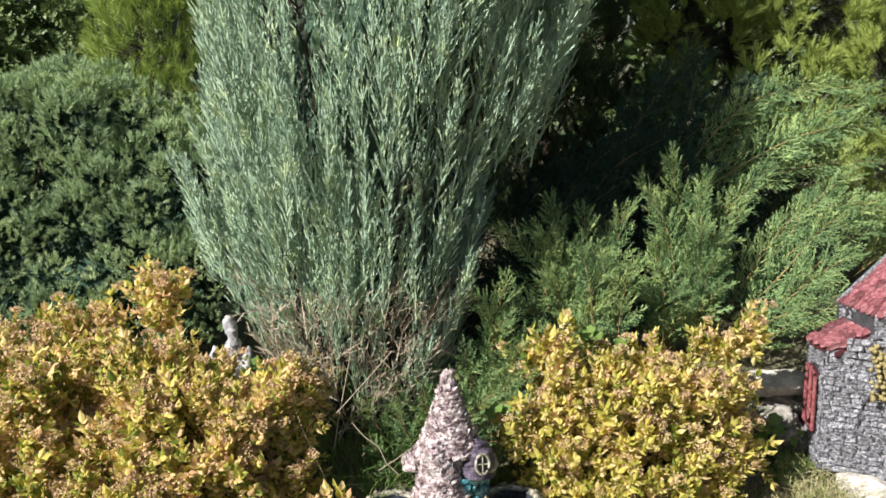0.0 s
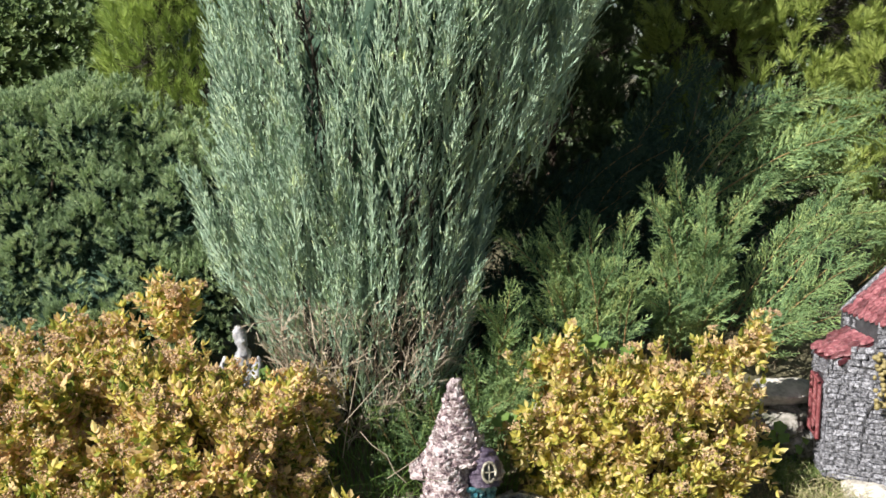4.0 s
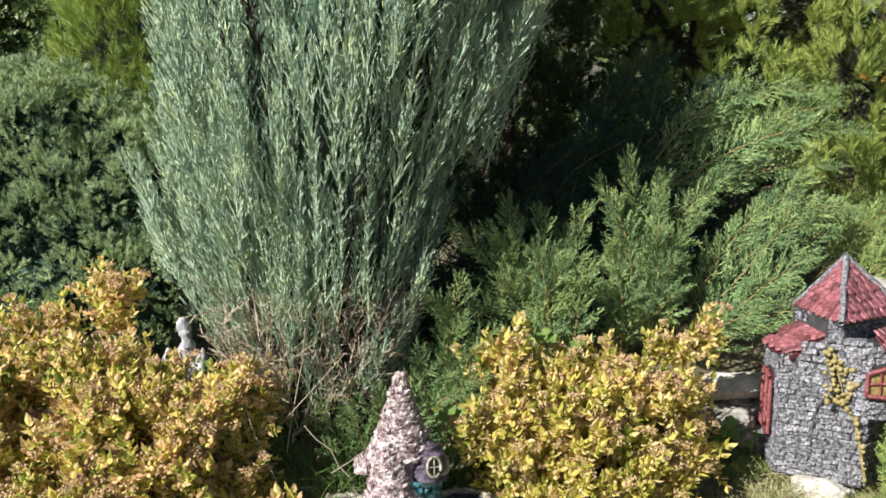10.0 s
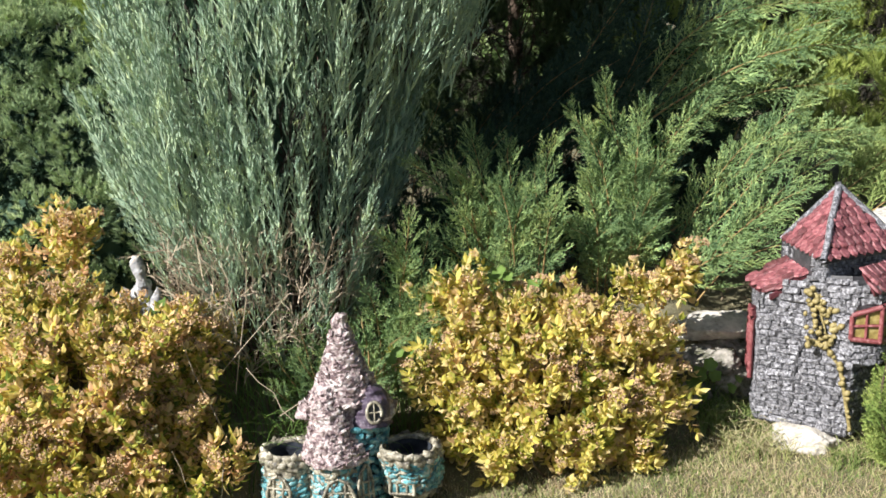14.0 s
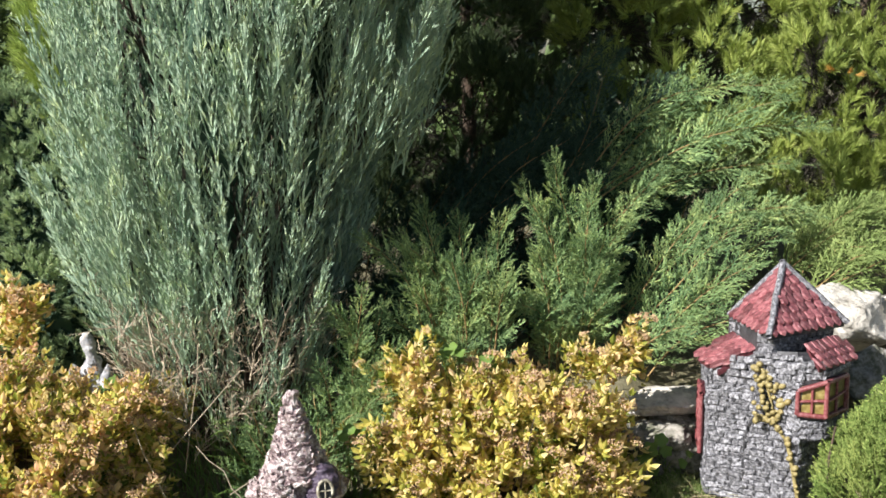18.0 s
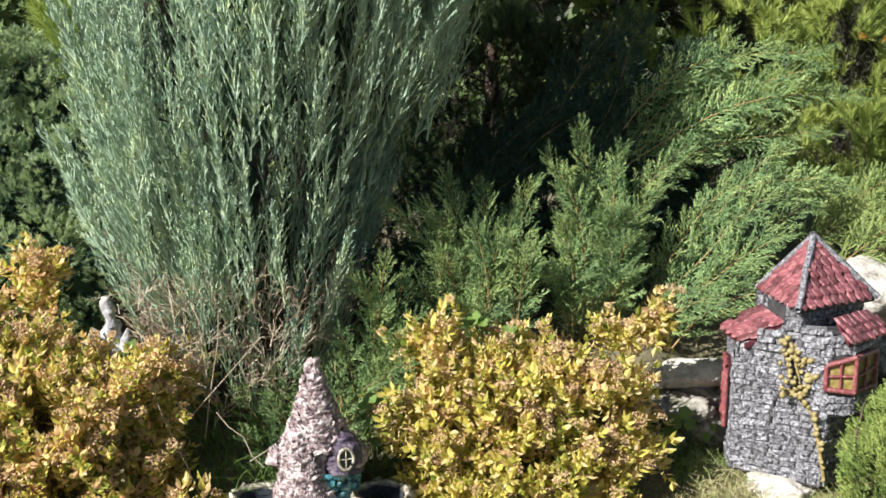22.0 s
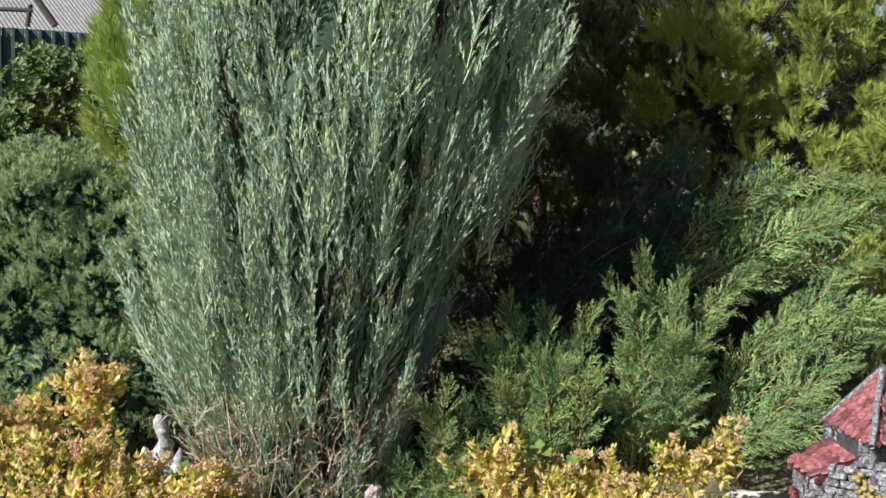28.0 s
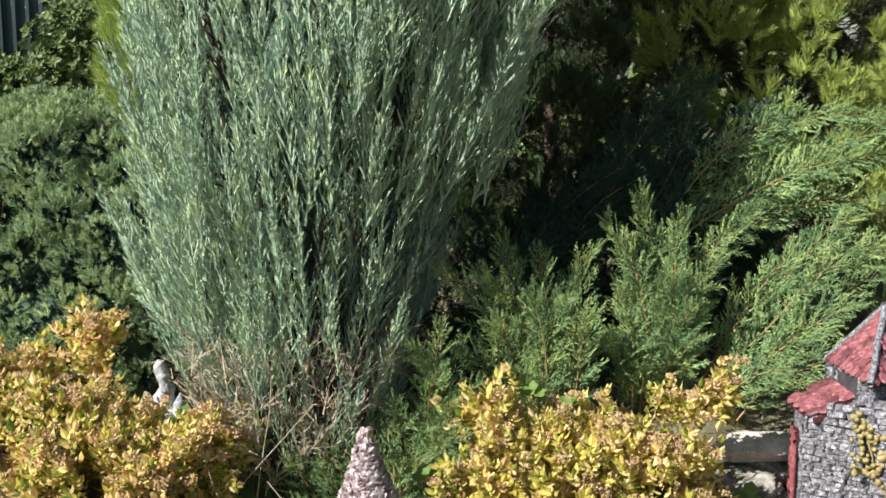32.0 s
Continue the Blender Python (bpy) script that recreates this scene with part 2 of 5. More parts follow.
    tr = turns(tang.reshape(-1, 3), np.zeros(n * k)).reshape(n, k, 3, 3)
    ang = np.arange(sides) * 2 * math.pi / sides
    ring = np.stack([np.cos(ang), np.sin(ang), 0 * ang], 1)
    rad = r0[:, None] + (r1 - r0)[:, None] * np.linspace(0, 1, k)[None]
    V = paths[:, :, None] + np.einsum("nkij,sj->nksi", tr, ring) * rad[:, :, None, None]
    F = []
    for i in range(k - 1):
        for s in range(sides):
            q = (s + 1) % sides
            F += [[i * sides + s, i * sides + q, (i + 1) * sides + q], [i * sides + s, (i + 1) * sides + q, (i + 1) * sides + s]]
    F = np.array(F)
    return V.reshape(-1, 3), (F[None] + (np.arange(n) * k * sides)[:, None, None]).reshape(-1, 3)


def spray(seed, side=13, angle=28, flat=0.35, sub=2, r=0.014, reach=0.36, loose=0.28, short=1.0, full=False):
    """A shoot of scale leaves one unit long along z: a stem with side shoots that bear shorter ones."""
    g = np.random.default_rng(seed)
    A, B, R = [np.zeros(3)], [np.array([0, 0, 1.0])], [r * 1.3]
    for i in range(side):
        t = 0.06 + 0.88 * i / side
        phi = (i % 2) * math.pi + g.normal(0, 1.0) * (1 - flat) + g.normal(0, 0.2)
        a = radians(angle + g.normal(0, 6))
        d = np.array([math.sin(a) * math.cos(phi), math.sin(a) * math.sin(phi), math.cos(a)])
        ln = reach * (1 - t) ** 0.55 * g.uniform(0.75, 1.15) * min(1, 0.55 + 2 * t)
        p = np.array([0, 0, t])
        A.append(p), B.append(p + d * ln), R.append(r)
        for j in range(sub):
            u = 0.12 + 0.75 * (j + g.uniform(0, 0.8)) / sub
            e = d + g.normal(0, loose, 3) + np.array([0, 0, 0.35])
            e /= np.linalg.norm(e)
            q = p + d * ln * u
            A.append(q), B.append(q + e * ln * g.uniform(0.32, 0.55) * short), R.append(r * 0.85)
    if full:
        A, B, R = np.array(A), np.array(B), np.array(R)
        main = R > r * 0.9
        return merge([spikes(A[main], B[main], R[main]), slivers(A[~main], B[~main], R[~main], g.uniform(0, 6.283, (~main).sum()))])
    return slivers(np.array(A), np.array(B), np.array(R), g.uniform(0, 6.283, len(A)))


def plume(seed, side=26, sub=5, angle=27, reach=0.17, r=0.0045, flat=0.0, bow=0.0, bare=0.0, twig=0.035, fuzz=0.62):
    """A feathery shoot one unit long along z: a leader, side shoots that shorten towards its tip, and short scale twigs along each."""
    g = np.random.default_rng(seed)
    t = bare + (0.985 - bare) * (np.arange(side) + g.uniform(0, 0.6, side)) / side
    phi = np.where(np.arange(side) % 2, math.pi, 0.0) + g.normal(0, 0.3, side) if flat > 0.5 else np.arange(side) * 2.4 + g.normal(0, 0.4, side)
    a = np.radians(angle + g.normal(0, 6, side)) * (1.15 - 0.4 * t)
    d = np.stack([np.sin(a) * np.cos(phi), np.sin(a) * np.sin(phi) * (0.45 if flat > 0.5 else 1.0), np.cos(a)], 1)
    ln = reach * (np.clip(1.03 - t, 0, 1) ** 0.65) * g.uniform(0.65, 1.2, side) * np.clip(0.55 + 2.2 * (t - bare), 0, 1)
    axis = lambda q: np.stack([0 * q + bow * q * q, 0 * q, q], 1)
    p = axis(t)
    A, B, R = [p], [p + d * ln[:, None]], [np.full(side, r)]
    for j in range(sub):
        u = 0.06 + 0.94 * (j + g.uniform(0, 0.7, side)) / sub
        e = unit(d + unit(g.normal(0, 1, (side, 3))) * fuzz + np.array([0, 0, 0.15]))
        q = p + d * (ln * u)[:, None]
        A.append(q), B.append(q + e * (twig * g.uniform(0.6, 1.25, side) * (1.15 - 0.5 * u))[:, None]), R.append(np.full(side, r * 0.85))
    k = np.linspace(bare * 0.3, 0.97, 7)
    A.append(axis(k)), B.append(axis(np.minimum(k + 0.2, 1.04))), R.append(np.full(7, r * 1.2))
    A, B, R = np.concatenate(A), np.concatenate(B), np.concatenate(R)
    return slivers(A, B, R, g.uniform(0, 6.283, len(A)))


def leafy_shoot(seed, leaves=15, length=0.27, width=0.145, base=0.12):
    """A stem one unit long along z with pointed, folded leaves spiralling up it, the last ones in a rosette."""
    g = np.random.default_rng(seed)
    t = np.r_[base + (0.9 - base) * (np.arange(leaves - 4) / (leaves - 4)) ** 0.8, np.full(4, 0.94)]
    phi = np.arange(leaves) * 2.4 + g.normal(0, 0.3, leaves)
    lift = np.r_[g.uniform(0.25, 0.9, leaves - 4), g.uniform(0.5, 1.3, 4)]
    d = unit(np.stack([np.cos(phi), np.sin(phi), lift], 1))
    x = unit(np.cross(np.array([[0, 0, 1.0]]).repeat(leaves, 0), d))
    T = np.stack([x, np.cross(d, x), d], axis=2)
    w = width / length
    # a leaf: pointed at both ends, folded along its rib, its tip curling down
    leaf = np.array([[0, 0, 0], [-0.40 * w, 0.10 * w, 0.25], [0, -0.10 * w, 0.30], [0.40 * w, 0.10 * w, 0.25], [-0.46 * w, 0.06 * w, 0.55], [0, -0.14 * w, 0.62], [0.46 * w, 0.06 * w, 0.55], [0, -0.34 * w, 1.0]])
    leaf[:, 1] *= -1
    LF = np.array([[0, 2, 1], [0, 3, 2], [1, 2, 4], [2, 5, 4], [2, 3, 6], [2, 6, 5], [4, 5, 7], [5, 6, 7]])
    return scatter(leaf, LF, np.stack([0 * t, 0 * t, t], 1), T, length * g.uniform(0.6, 1.15, leaves))


def leafy_tuft(seed, leaves=9, length=0.5, width=0.2, up=0.5, spread=1.0, base=0.0):
    """A short shoot along z with pointed, folded leaves round it."""
    g = np.random.default_rng(seed)
    P, D, S = [], [], []
    for i in range(leaves):
        phi, t = i * 2.4 + g.normal(0, 0.25), base + (1 - base) * (i + 0.5) / leaves
        lift = up + 0.8 * t + g.normal(0, 0.15)
        D.append([math.cos(phi) * spread, math.sin(phi) * spread, lift])
        P.append([0, 0, t * 0.55])
        S.append(length * g.uniform(0.75, 1.15) * (1.1 - 0.4 * t))
    w = width / length
    leaf = np.array([[0, 0, 0], [-0.5 * w, 0.08 * w, 0.35], [0, -0.12 * w, 0.4], [0.5 * w, 0.08 * w, 0.35], [-0.36 * w, 0.05 * w, 0.7], [0.36 * w, 0.05 * w, 0.7], [0, -0.05, 1.0]])
    LF = np.array([[0, 2, 1], [0, 3, 2], [1, 2, 4], [2, 3, 5], [4, 2, 6], [2, 5, 6]])
    # one side of the leaf faces outwards and up
    d = unit(np.array(D))
    x = unit(np.cross(np.array([[0, 0, 1.0]]).repeat(leaves, 0), d))
    T = np.stack([x, np.cross(d, x), d], axis=2)
    return scatter(leaf, LF, np.array(P), T, np.array(S))


def brush(seed, tufts=5, n=34):
    """The end of a pine branch: a few needle tufts that fan out from one point."""
    g = np.random.default_rng(seed)
    d = np.concatenate([[[0, 0, 1.0]], np.stack([np.cos(np.arange(tufts) * 2.4 + seed), np.sin(np.arange(tufts) * 2.4 + seed), g.uniform(1.0, 1.9, tufts)], 1)])
    T, size = turns(d, g.uniform(0, 6, tufts + 1)), np.r_[1.0, g.uniform(0.6, 0.9, tufts)]
    return merge([scatter(*needle_tuft(seed * 10 + i, n, 0.42, 0.011), unit(d[i:i + 1]) * 0.25, T[i:i + 1], size[i:i + 1]) for i in range(tufts + 1)])


def needle_tuft(seed, n=46, length=0.55, r=0.012):
    """A pine shoot: needles all round a short stem, swept towards its tip."""
    g = np.random.default_rng(seed)
    t, phi = g.uniform(0, 1, n), g.uniform(0, 6.283, n)
    a = np.radians(g.uniform(18, 48, n)) * (1.2 - 0.6 * t)
    d = np.stack([np.sin(a) * np.cos(phi), np.sin(a) * np.sin(phi), np.cos(a)], 1)
    p = np.stack([0 * t, 0 * t, t * 0.6], 1)
    return slivers(p, p + d * (length * g.uniform(0.7, 1.1, n))[:, None], np.full(n, r), g.uniform(0, 6.283, n))


def crumbs(seed, n=26, r=0.5):
    """A faded flower head: a shallow dome of small crumbs."""
    g = np.random.default_rng(seed)
    phi, q = g.uniform(0, 6.283, n), np.sqrt(g.uniform(0, 1, n)) * r
    p = np.stack([q * np.cos(phi), q * np.sin(phi), 0.35 * (r - q) + g.uniform(0, 0.12, n)], 1)
    tet = np.array([[1, 1, 1], [-1, -1, 1], [-1, 1, -1], [1, -1, -1]]) * 0.05
    TF = np.array([[0, 1, 2], [0, 3, 1], [0, 2, 3], [1, 3, 2]])
    V, F = scatter(tet, TF, p, turns(g.normal(size=(n, 3)), g.uniform(0, 6, n)), g.uniform(0.5, 1.3, n))
    s, sf = spikes(np.zeros((7, 3)) - [0, 0, 0.35], np.stack([0.35 * np.cos(np.arange(7)), 0.35 * np.sin(np.arange(7)), 0.1 + 0 * np.arange(7)], 1), np.full(7, 0.02))
    return merge([(V, F), (s, sf)])


def smooth01(a, b, x):
    t = np.clip((x - a) / (b - a), 0, 1)
    return t * t * (3 - 2 * t)


def lie(x, y):
    """Height of the ground: a lawn that rises to the right, and a raised bed behind."""
    x, y = np.asarray(x, float), np.asarray(y, float)
    xc = np.clip(x, -3, 3)
    lawn = -0.135 + 0.10 * xc + 0.05 * np.clip(y, -2, 3.2)
    edge = 2.95 + 0.10 * xc + 0.25 * smooth01(0.6, 1.1, xc)
    bed = 0.38 * smooth01(0.0, 0.55, y - edge) + 0.10 * smooth01(0.6, 3.0, y - edge)
    return lawn + bed * (1 - 0.4 * smooth01(6, 9, y))


# ---- ground ----
gx = np.concatenate([np.linspace(-400, -6, 14), np.linspace(-5, 5, 101), np.linspace(6, 400, 14)])
gy = np.concatenate([np.linspace(-400, -3, 14), np.linspace(-2.5, 8, 106), np.linspace(9, 400, 14)])
GX, GY = np.meshgrid(gx, gy, indexing="ij")
GZ = lie(GX, GY)
near = (np.abs(GX) < 5) & (GY > -2.4) & (GY < 8)
GZ = GZ + np.where(near, rng.normal(0, 0.003, GX.shape), 0)
nx, ny = GX.shape
ii, jj = np.meshgrid(np.arange(nx - 1), np.arange(ny - 1), indexing="ij")
q0 = (ii * ny + jj).ravel()
ground = new("ground", mesh_data("ground", np.stack([GX, GY, GZ], -1).reshape(-1, 3), np.stack([q0, q0 + ny, q0 + ny + 1, q0 + 1], 1), M_SOIL, True))
tagged(ground, "sloping garden soil with worn lawn in front", "ground", kind="structure")

blade = np.array([[-0.06, 0, 0], [0.06, 0, 0], [0.0, 0.12, 0.55], [0.0, 0.34, 1.0]])
blade_f = np.array([[0, 1, 3]])


def blades(n, xs, ys, h, keep):
    x, y = rng.uniform(*xs, n), rng.uniform(*ys, n)
    k = keep(x, y)
    x, y = x[k], y[k]
    m = len(x)
    d = np.stack([rng.normal(0, 0.7, m), rng.normal(0, 0.7, m), np.ones(m)], 1)
    return scatter(blade, blade_f, np.stack([x, y, lie(x, y) - 0.002], 1), turns(d, rng.uniform(0, 6.28, m)), rng.uniform(*h, m))


def bed_edge(x):
    return 2.95 + 0.10 * x + 0.25 * smooth01(0.6, 1.1, x)


def thinning(x, y):
    """The short lawn thins out evenly away from the bed."""
    return rng.uniform(0, 1, len(x)) < smooth01(-2.0, -1.4, x) * smooth01(2.8, 2.2, x) * smooth01(1.7, 2.5, y)


V, F = blades(235000, (-2.0, 2.8), (1.7, 3.6), (0.013, 0.032), lambda x, y: thinning(x, y) & (y < bed_edge(x) + 0.08 + rng.normal(0, 0.03, len(x))))
# the lawn goes on past and behind the path, thinner and coarser
wide = blades(100000, (-7, 8), (-5, 3.1), (0.03, 0.06), lambda x, y: (y < bed_edge(np.clip(x, -3, 3)) - 0.15) & ((x < -1.55) | (x > 2.35) | (y < 2.15)) & (rng.uniform(0, 1, len(x)) < 1.2 - 0.16 * np.hypot(x - 0.5, y - 1)))
lawn = new("lawn_grass", mesh_data("lawn_grass", *merge([(V, F), wide]), M_GRASS))
V, F = blades(125000, (-2.0, 2.8), (1.7, 3.6), (0.011, 0.028), lambda x, y: thinning(x, y) & (y < bed_edge(x) + 0.12 + rng.normal(0, 0.05, len(x))))
thatch = new("lawn_thatch", mesh_data("lawn_thatch", V, F, M_DRY))
V, F = blades(16000, (-2.2, 2.4), (2.85, 4.6), (0.015, 0.045), lambda x, y: y > bed_edge(x) - 0.05)
tagged(new("bed_litter", mesh_data("bed_litter", V, F, M_LITTER)), "brown fallen needles and litter covering the bed", "litter", kind="stuff")
tagged(thatch, "dry straw-coloured thatch between the lawn blades", "grass", kind="stuff")
tagged(lawn, "short worn lawn grass, partly dry and yellow", "grass", kind="stuff")

# ---- plants ----


def shell_points(n, rings, inner=0.7, seed=1):
    """Places in the outer part of a crown given by rings (z, centre x, centre y, radius x, radius y); with their ways outwards."""
    g = np.random.default_rng(seed)
    R = np.array(rings, float)
    w = (R[:-1, 3] + R[1:, 3]) * np.diff(R[:, 0])
    z = np.interp(g.uniform(0, 1, n), np.r_[0, np.cumsum(w)] / w.sum(), R[:, 0])
    cx, cy, rx, ry = (np.interp(z, R[:, 0], R[:, i]) for i in (1, 2, 3, 4))
    phi, q = g.uniform(0, 6.283, n), np.sqrt(g.uniform(inner ** 2, 1, n))
    lump = 1 + 0.09 * np.sin(3 * phi + z * 5) + 0.07 * np.sin(7 * phi - z * 9 + 1.0)
    p = np.stack([cx + rx * q * lump * np.cos(phi), cy + ry * q * lump * np.sin(phi), z], 1)
    thin = (np.sin(phi) > 0.35) & (g.uniform(0, 1, n) < 0.6)     # sparser on the far side
    return p[~thin], np.stack([np.cos(phi), np.sin(phi), 0 * phi], 1)[~thin]


def facing(p):
    """The side of a crown that the path passes on."""
    return p[:, 1]


def fill(root, name, data_name, templates, P, T, S, mat, singles=0, near_first=None, part_label=""):
    """Foliage of a plant: the nearest shoots are parts, the rest is one mesh."""
    order = np.argsort(near_first if near_first is not None else facing(P))
    k = len(templates)
    meshes = [mesh_data(name, tv, tf, mat) for tv, tf in templates]
    for n_, i in enumerate(order[:singles]):
        ob = new(name, meshes[n_ % k])
        m = Matrix.Identity(4)
        s = S[i] if np.ndim(S[i]) else (S[i],) * 3
        m = Matrix.Translation(Vector(P[i])) @ Matrix(T[i].tolist()).to_4x4() @ Matrix.Diagonal((*[float(v) for v in s], 1))
        ob.parent = root
        ob.matrix_parent_inverse = Matrix.Translation(-Vector(root.location))
        ob.matrix_basis = m
        if part_label:
            tagged(ob, part_label)
    rest = order[singles:]
    pieces = [scatter(tv, tf, P[rest[j::k]], T[rest[j::k]], S[rest[j::k]]) for j, (tv, tf) in enumerate(templates) if len(rest[j::k])]
    if pieces:
        attach(data_name, mesh_data(data_name, *merge(pieces), mat), root, kind="stuff")


def stems(root, name, starts, ends, r0, r1, mat, bow=0.1, seed=3, label="", singles=8):
    """Limbs and twigs: the first ones are parts, the thin rest is one mesh."""
    g = np.random.default_rng(seed)
    a, b = np.asarray(starts, float), np.asarray(ends, float)
    t = np.linspace(0, 1, 7)[None, :, None]
    side = g.normal(0, bow, (len(a), 1, 3))
    path = a[:, None] * (1 - t) + b[:, None] * t + side * np.sin(t * math.pi) * np.linalg.norm(b - a, axis=1)[:, None, None]
    for i in range(min(singles, len(path))):
        attach(name, mesh_data(name, *limbs(path[i:i + 1], r0, r1), mat, True), root, label)
    if len(path) > singles:
        attach("twig_mass", mesh_data("twig_mass", *limbs(path[singles:], r0 * 0.7, r1 * 0.7, 4), mat, True), root, kind="stuff")


def blob_points(n, blobs, inner=0.8, seed=1, low=-0.35, bury=0.78):
    """Places near the skin of a heap of egg-shaped clumps (centre, radii), with their ways outwards."""
    g = np.random.default_rng(seed)
    B = np.array(blobs, float)
    w = B[:, 3] * B[:, 4] + B[:, 3] * B[:, 5] + B[:, 4] * B[:, 5]
    i = g.choice(len(B), n, p=w / w.sum())
    d = unit(g.normal(size=(n, 3)))
    d[:, 2] = np.where(d[:, 2] < low, -d[:, 2], d[:, 2])
    p = B[i, :3] + d * B[i, 3:] * (g.uniform(inner ** 3, 1.0, n) ** (1 / 3))[:, None]
    deep = np.linalg.norm((p[:, None] - B[None, :, :3]) / B[None, :, 3:], axis=2).min(1) < min(bury, inner)
    o = unit(d / B[i, 3:])
    deep |= (o[:, 1] > 0.3) & (g.uniform(0, 1, n) < 0.6)     # sparser on the far side
    return p[~deep], o[~deep]


# blue upright juniper
def blue_juniper():
    root = thing("juniper_tree", "tall blue-grey upright juniper with dense feathery shoots", "juniper", (-0.42, 3.42, float(lie(-0.42, 3.42))))
    rings = [(0.42, -0.43, 3.40, 0.17, 0.20), (0.60, -0.45, 3.42, 0.32, 0.33), (0.85, -0.48, 3.48, 0.45, 0.46), (1.20, -0.48, 3.53, 0.56, 0.56), (1.55, -0.41, 3.57, 0.62, 0.62),
             (1.90, -0.32, 3.58, 0.63, 0.62), (2.2, -0.33, 3.58, 0.53, 0.54), (2.5, -0.35, 3.58, 0.38, 0.40), (2.8, -0.36, 3.58, 0.33, 0.33), (3.1, -0.36, 3.58, 0.26, 0.26), (3.3, -0.36, 3.58, 0.04, 0.04)]
    g = np.random.default_rng(5)
    focus = np.array([-0.43, 3.42, -0.35])
    temps = [plume(600 + i, 18, 11, 20, 0.27 + 0.04 * (i % 3), 0.0057, bow=g.normal(0, 0.06), bare=0.02, twig=0.070, fuzz=0.42) for i in range(8)]

    def spires(n, form, inner, seed, length, gaps, mat, singles, name, rest):
        P, out = shell_points(n, form, inner, seed)
        gap = np.array([noise.noise(Vector((p[0] * 8.0, p[1] * 8.0, p[2] * 2.0))) for p in P])
        thin = gaps + 0.36 * smooth01(-0.55, -0.1, P[:, 0]) * (1 - smooth01(0.95, 1.5, P[:, 2]))      # looser low on the shaded side
        P, out = P[gap > thin], out[gap > thin]
        D = unit(P - focus) + 0.10 * out + np.array([0.03, 0, 0.26]) + g.normal(0, 0.085, P.shape)
        L = g.uniform(*length, len(P)) * (0.5 + 0.5 * smooth01(0.45, 1.1, P[:, 2]))
        fill(root, name, rest, temps, P - unit(D) * (L * 0.8)[:, None], turns(D, g.uniform(0, 6.28, len(P))), np.stack([L * g.uniform(0.8, 1.2, len(P))] * 2 + [L], 1), mat, singles)

    spires(2300, rings, 0.80, 1, (0.22, 0.46), -0.05, M_BLUE, 300, "shoot", "crown")
    spires(1150, [(z, x, y + 0.03, a * 0.74, b * 0.72) for z, x, y, a, b in rings], 0.82, 2, (0.22, 0.40), -0.6, M_BLUE, 0, "inner_shoot", "inner_crown")
    spires(330, rings[:4], 0.75, 3, (0.26, 0.40), -0.30, M_BLUE, 0, "low_shoot", "low_crown")
    # solid core added to keep sun out of the crown; gaps show it shade-dark
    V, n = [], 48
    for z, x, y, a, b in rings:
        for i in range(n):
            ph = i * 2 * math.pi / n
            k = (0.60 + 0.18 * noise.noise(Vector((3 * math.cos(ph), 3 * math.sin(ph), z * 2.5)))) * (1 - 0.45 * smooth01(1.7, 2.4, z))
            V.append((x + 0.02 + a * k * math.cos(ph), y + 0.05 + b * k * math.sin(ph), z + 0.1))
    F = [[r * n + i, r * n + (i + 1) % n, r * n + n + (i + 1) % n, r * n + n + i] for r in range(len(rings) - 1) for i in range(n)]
    attach("inner_mass", mesh_data("inner_mass", V, F, M_SHADE_GREEN, True), root, kind="stuff")
    # twigs added inside to block light, with shade put into their colour
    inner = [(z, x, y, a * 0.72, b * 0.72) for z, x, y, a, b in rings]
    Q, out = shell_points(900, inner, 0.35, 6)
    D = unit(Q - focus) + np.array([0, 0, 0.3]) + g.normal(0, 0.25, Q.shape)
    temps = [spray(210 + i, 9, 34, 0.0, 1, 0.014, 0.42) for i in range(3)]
    fill(root, "inner_twig", "inner_twig_rest", temps, Q - unit(D) * 0.1, turns(D, g.uniform(0, 6.28, len(Q))), g.uniform(0.16, 0.28, len(Q)), M_SHADE_TWIG, 0)
    n = 90
    phi = g.uniform(0, 6.283, n)
    starts = np.stack([-0.43 + 0.13 * np.cos(phi), 3.40 + 0.13 * np.sin(phi), np.full(n, 0.22)], 1)
    z = g.uniform(0.7, 1.3, n)
    q = g.uniform(0.1, 0.7, n)
    ends = np.stack([-0.44 + 0.52 * q * np.cos(phi), 3.42 + 0.42 * q * np.sin(phi), z], 1)
    stems(root, "branch", starts, ends, 0.009, 0.003, M_BARK, 0.04)
    # dead twigs round the foot
    Q, out = shell_points(420, [(0.34, -0.43, 3.36, 0.15, 0.2), (0.50, -0.45, 3.36, 0.29, 0.27), (0.66, -0.47, 3.38, 0.31, 0.32), (0.80, -0.47, 3.40, 0.37, 0.38)], 0.75, 8)
    D = out * 0.5 + np.array([0, 0, 0.8]) + g.normal(0, 0.35, Q.shape)
    dead = [spray(200 + i, 7, 38, 0.1, 2, 0.0085, 0.5, 0.4) for i in range(4)]
    fill(root, "dead_twig", "dead_twig_rest", dead, Q - unit(D) * 0.05, turns(D, g.uniform(0, 6.28, len(Q))), g.uniform(0.10, 0.20, len(Q)), M_STRAW, 60, part_label="dry brown twig")
    return root


blue_juniper()


def plume_plant(root, plumes, mat, width=0.11, seed=1, singles=60, droop=0.12, close=0.0135, ragged=0.25, stem=0.0032, arch=0.0):
    """Feathery branches: rows of base and tip; each with an arching stem, and small fronds that sweep towards its tip."""
    g = np.random.default_rng(seed)
    Ps, Ds, Ss = [], [], []
    for b, e in plumes:
        b, e = np.array(b, float), np.array(e, float)
        ax = e - b
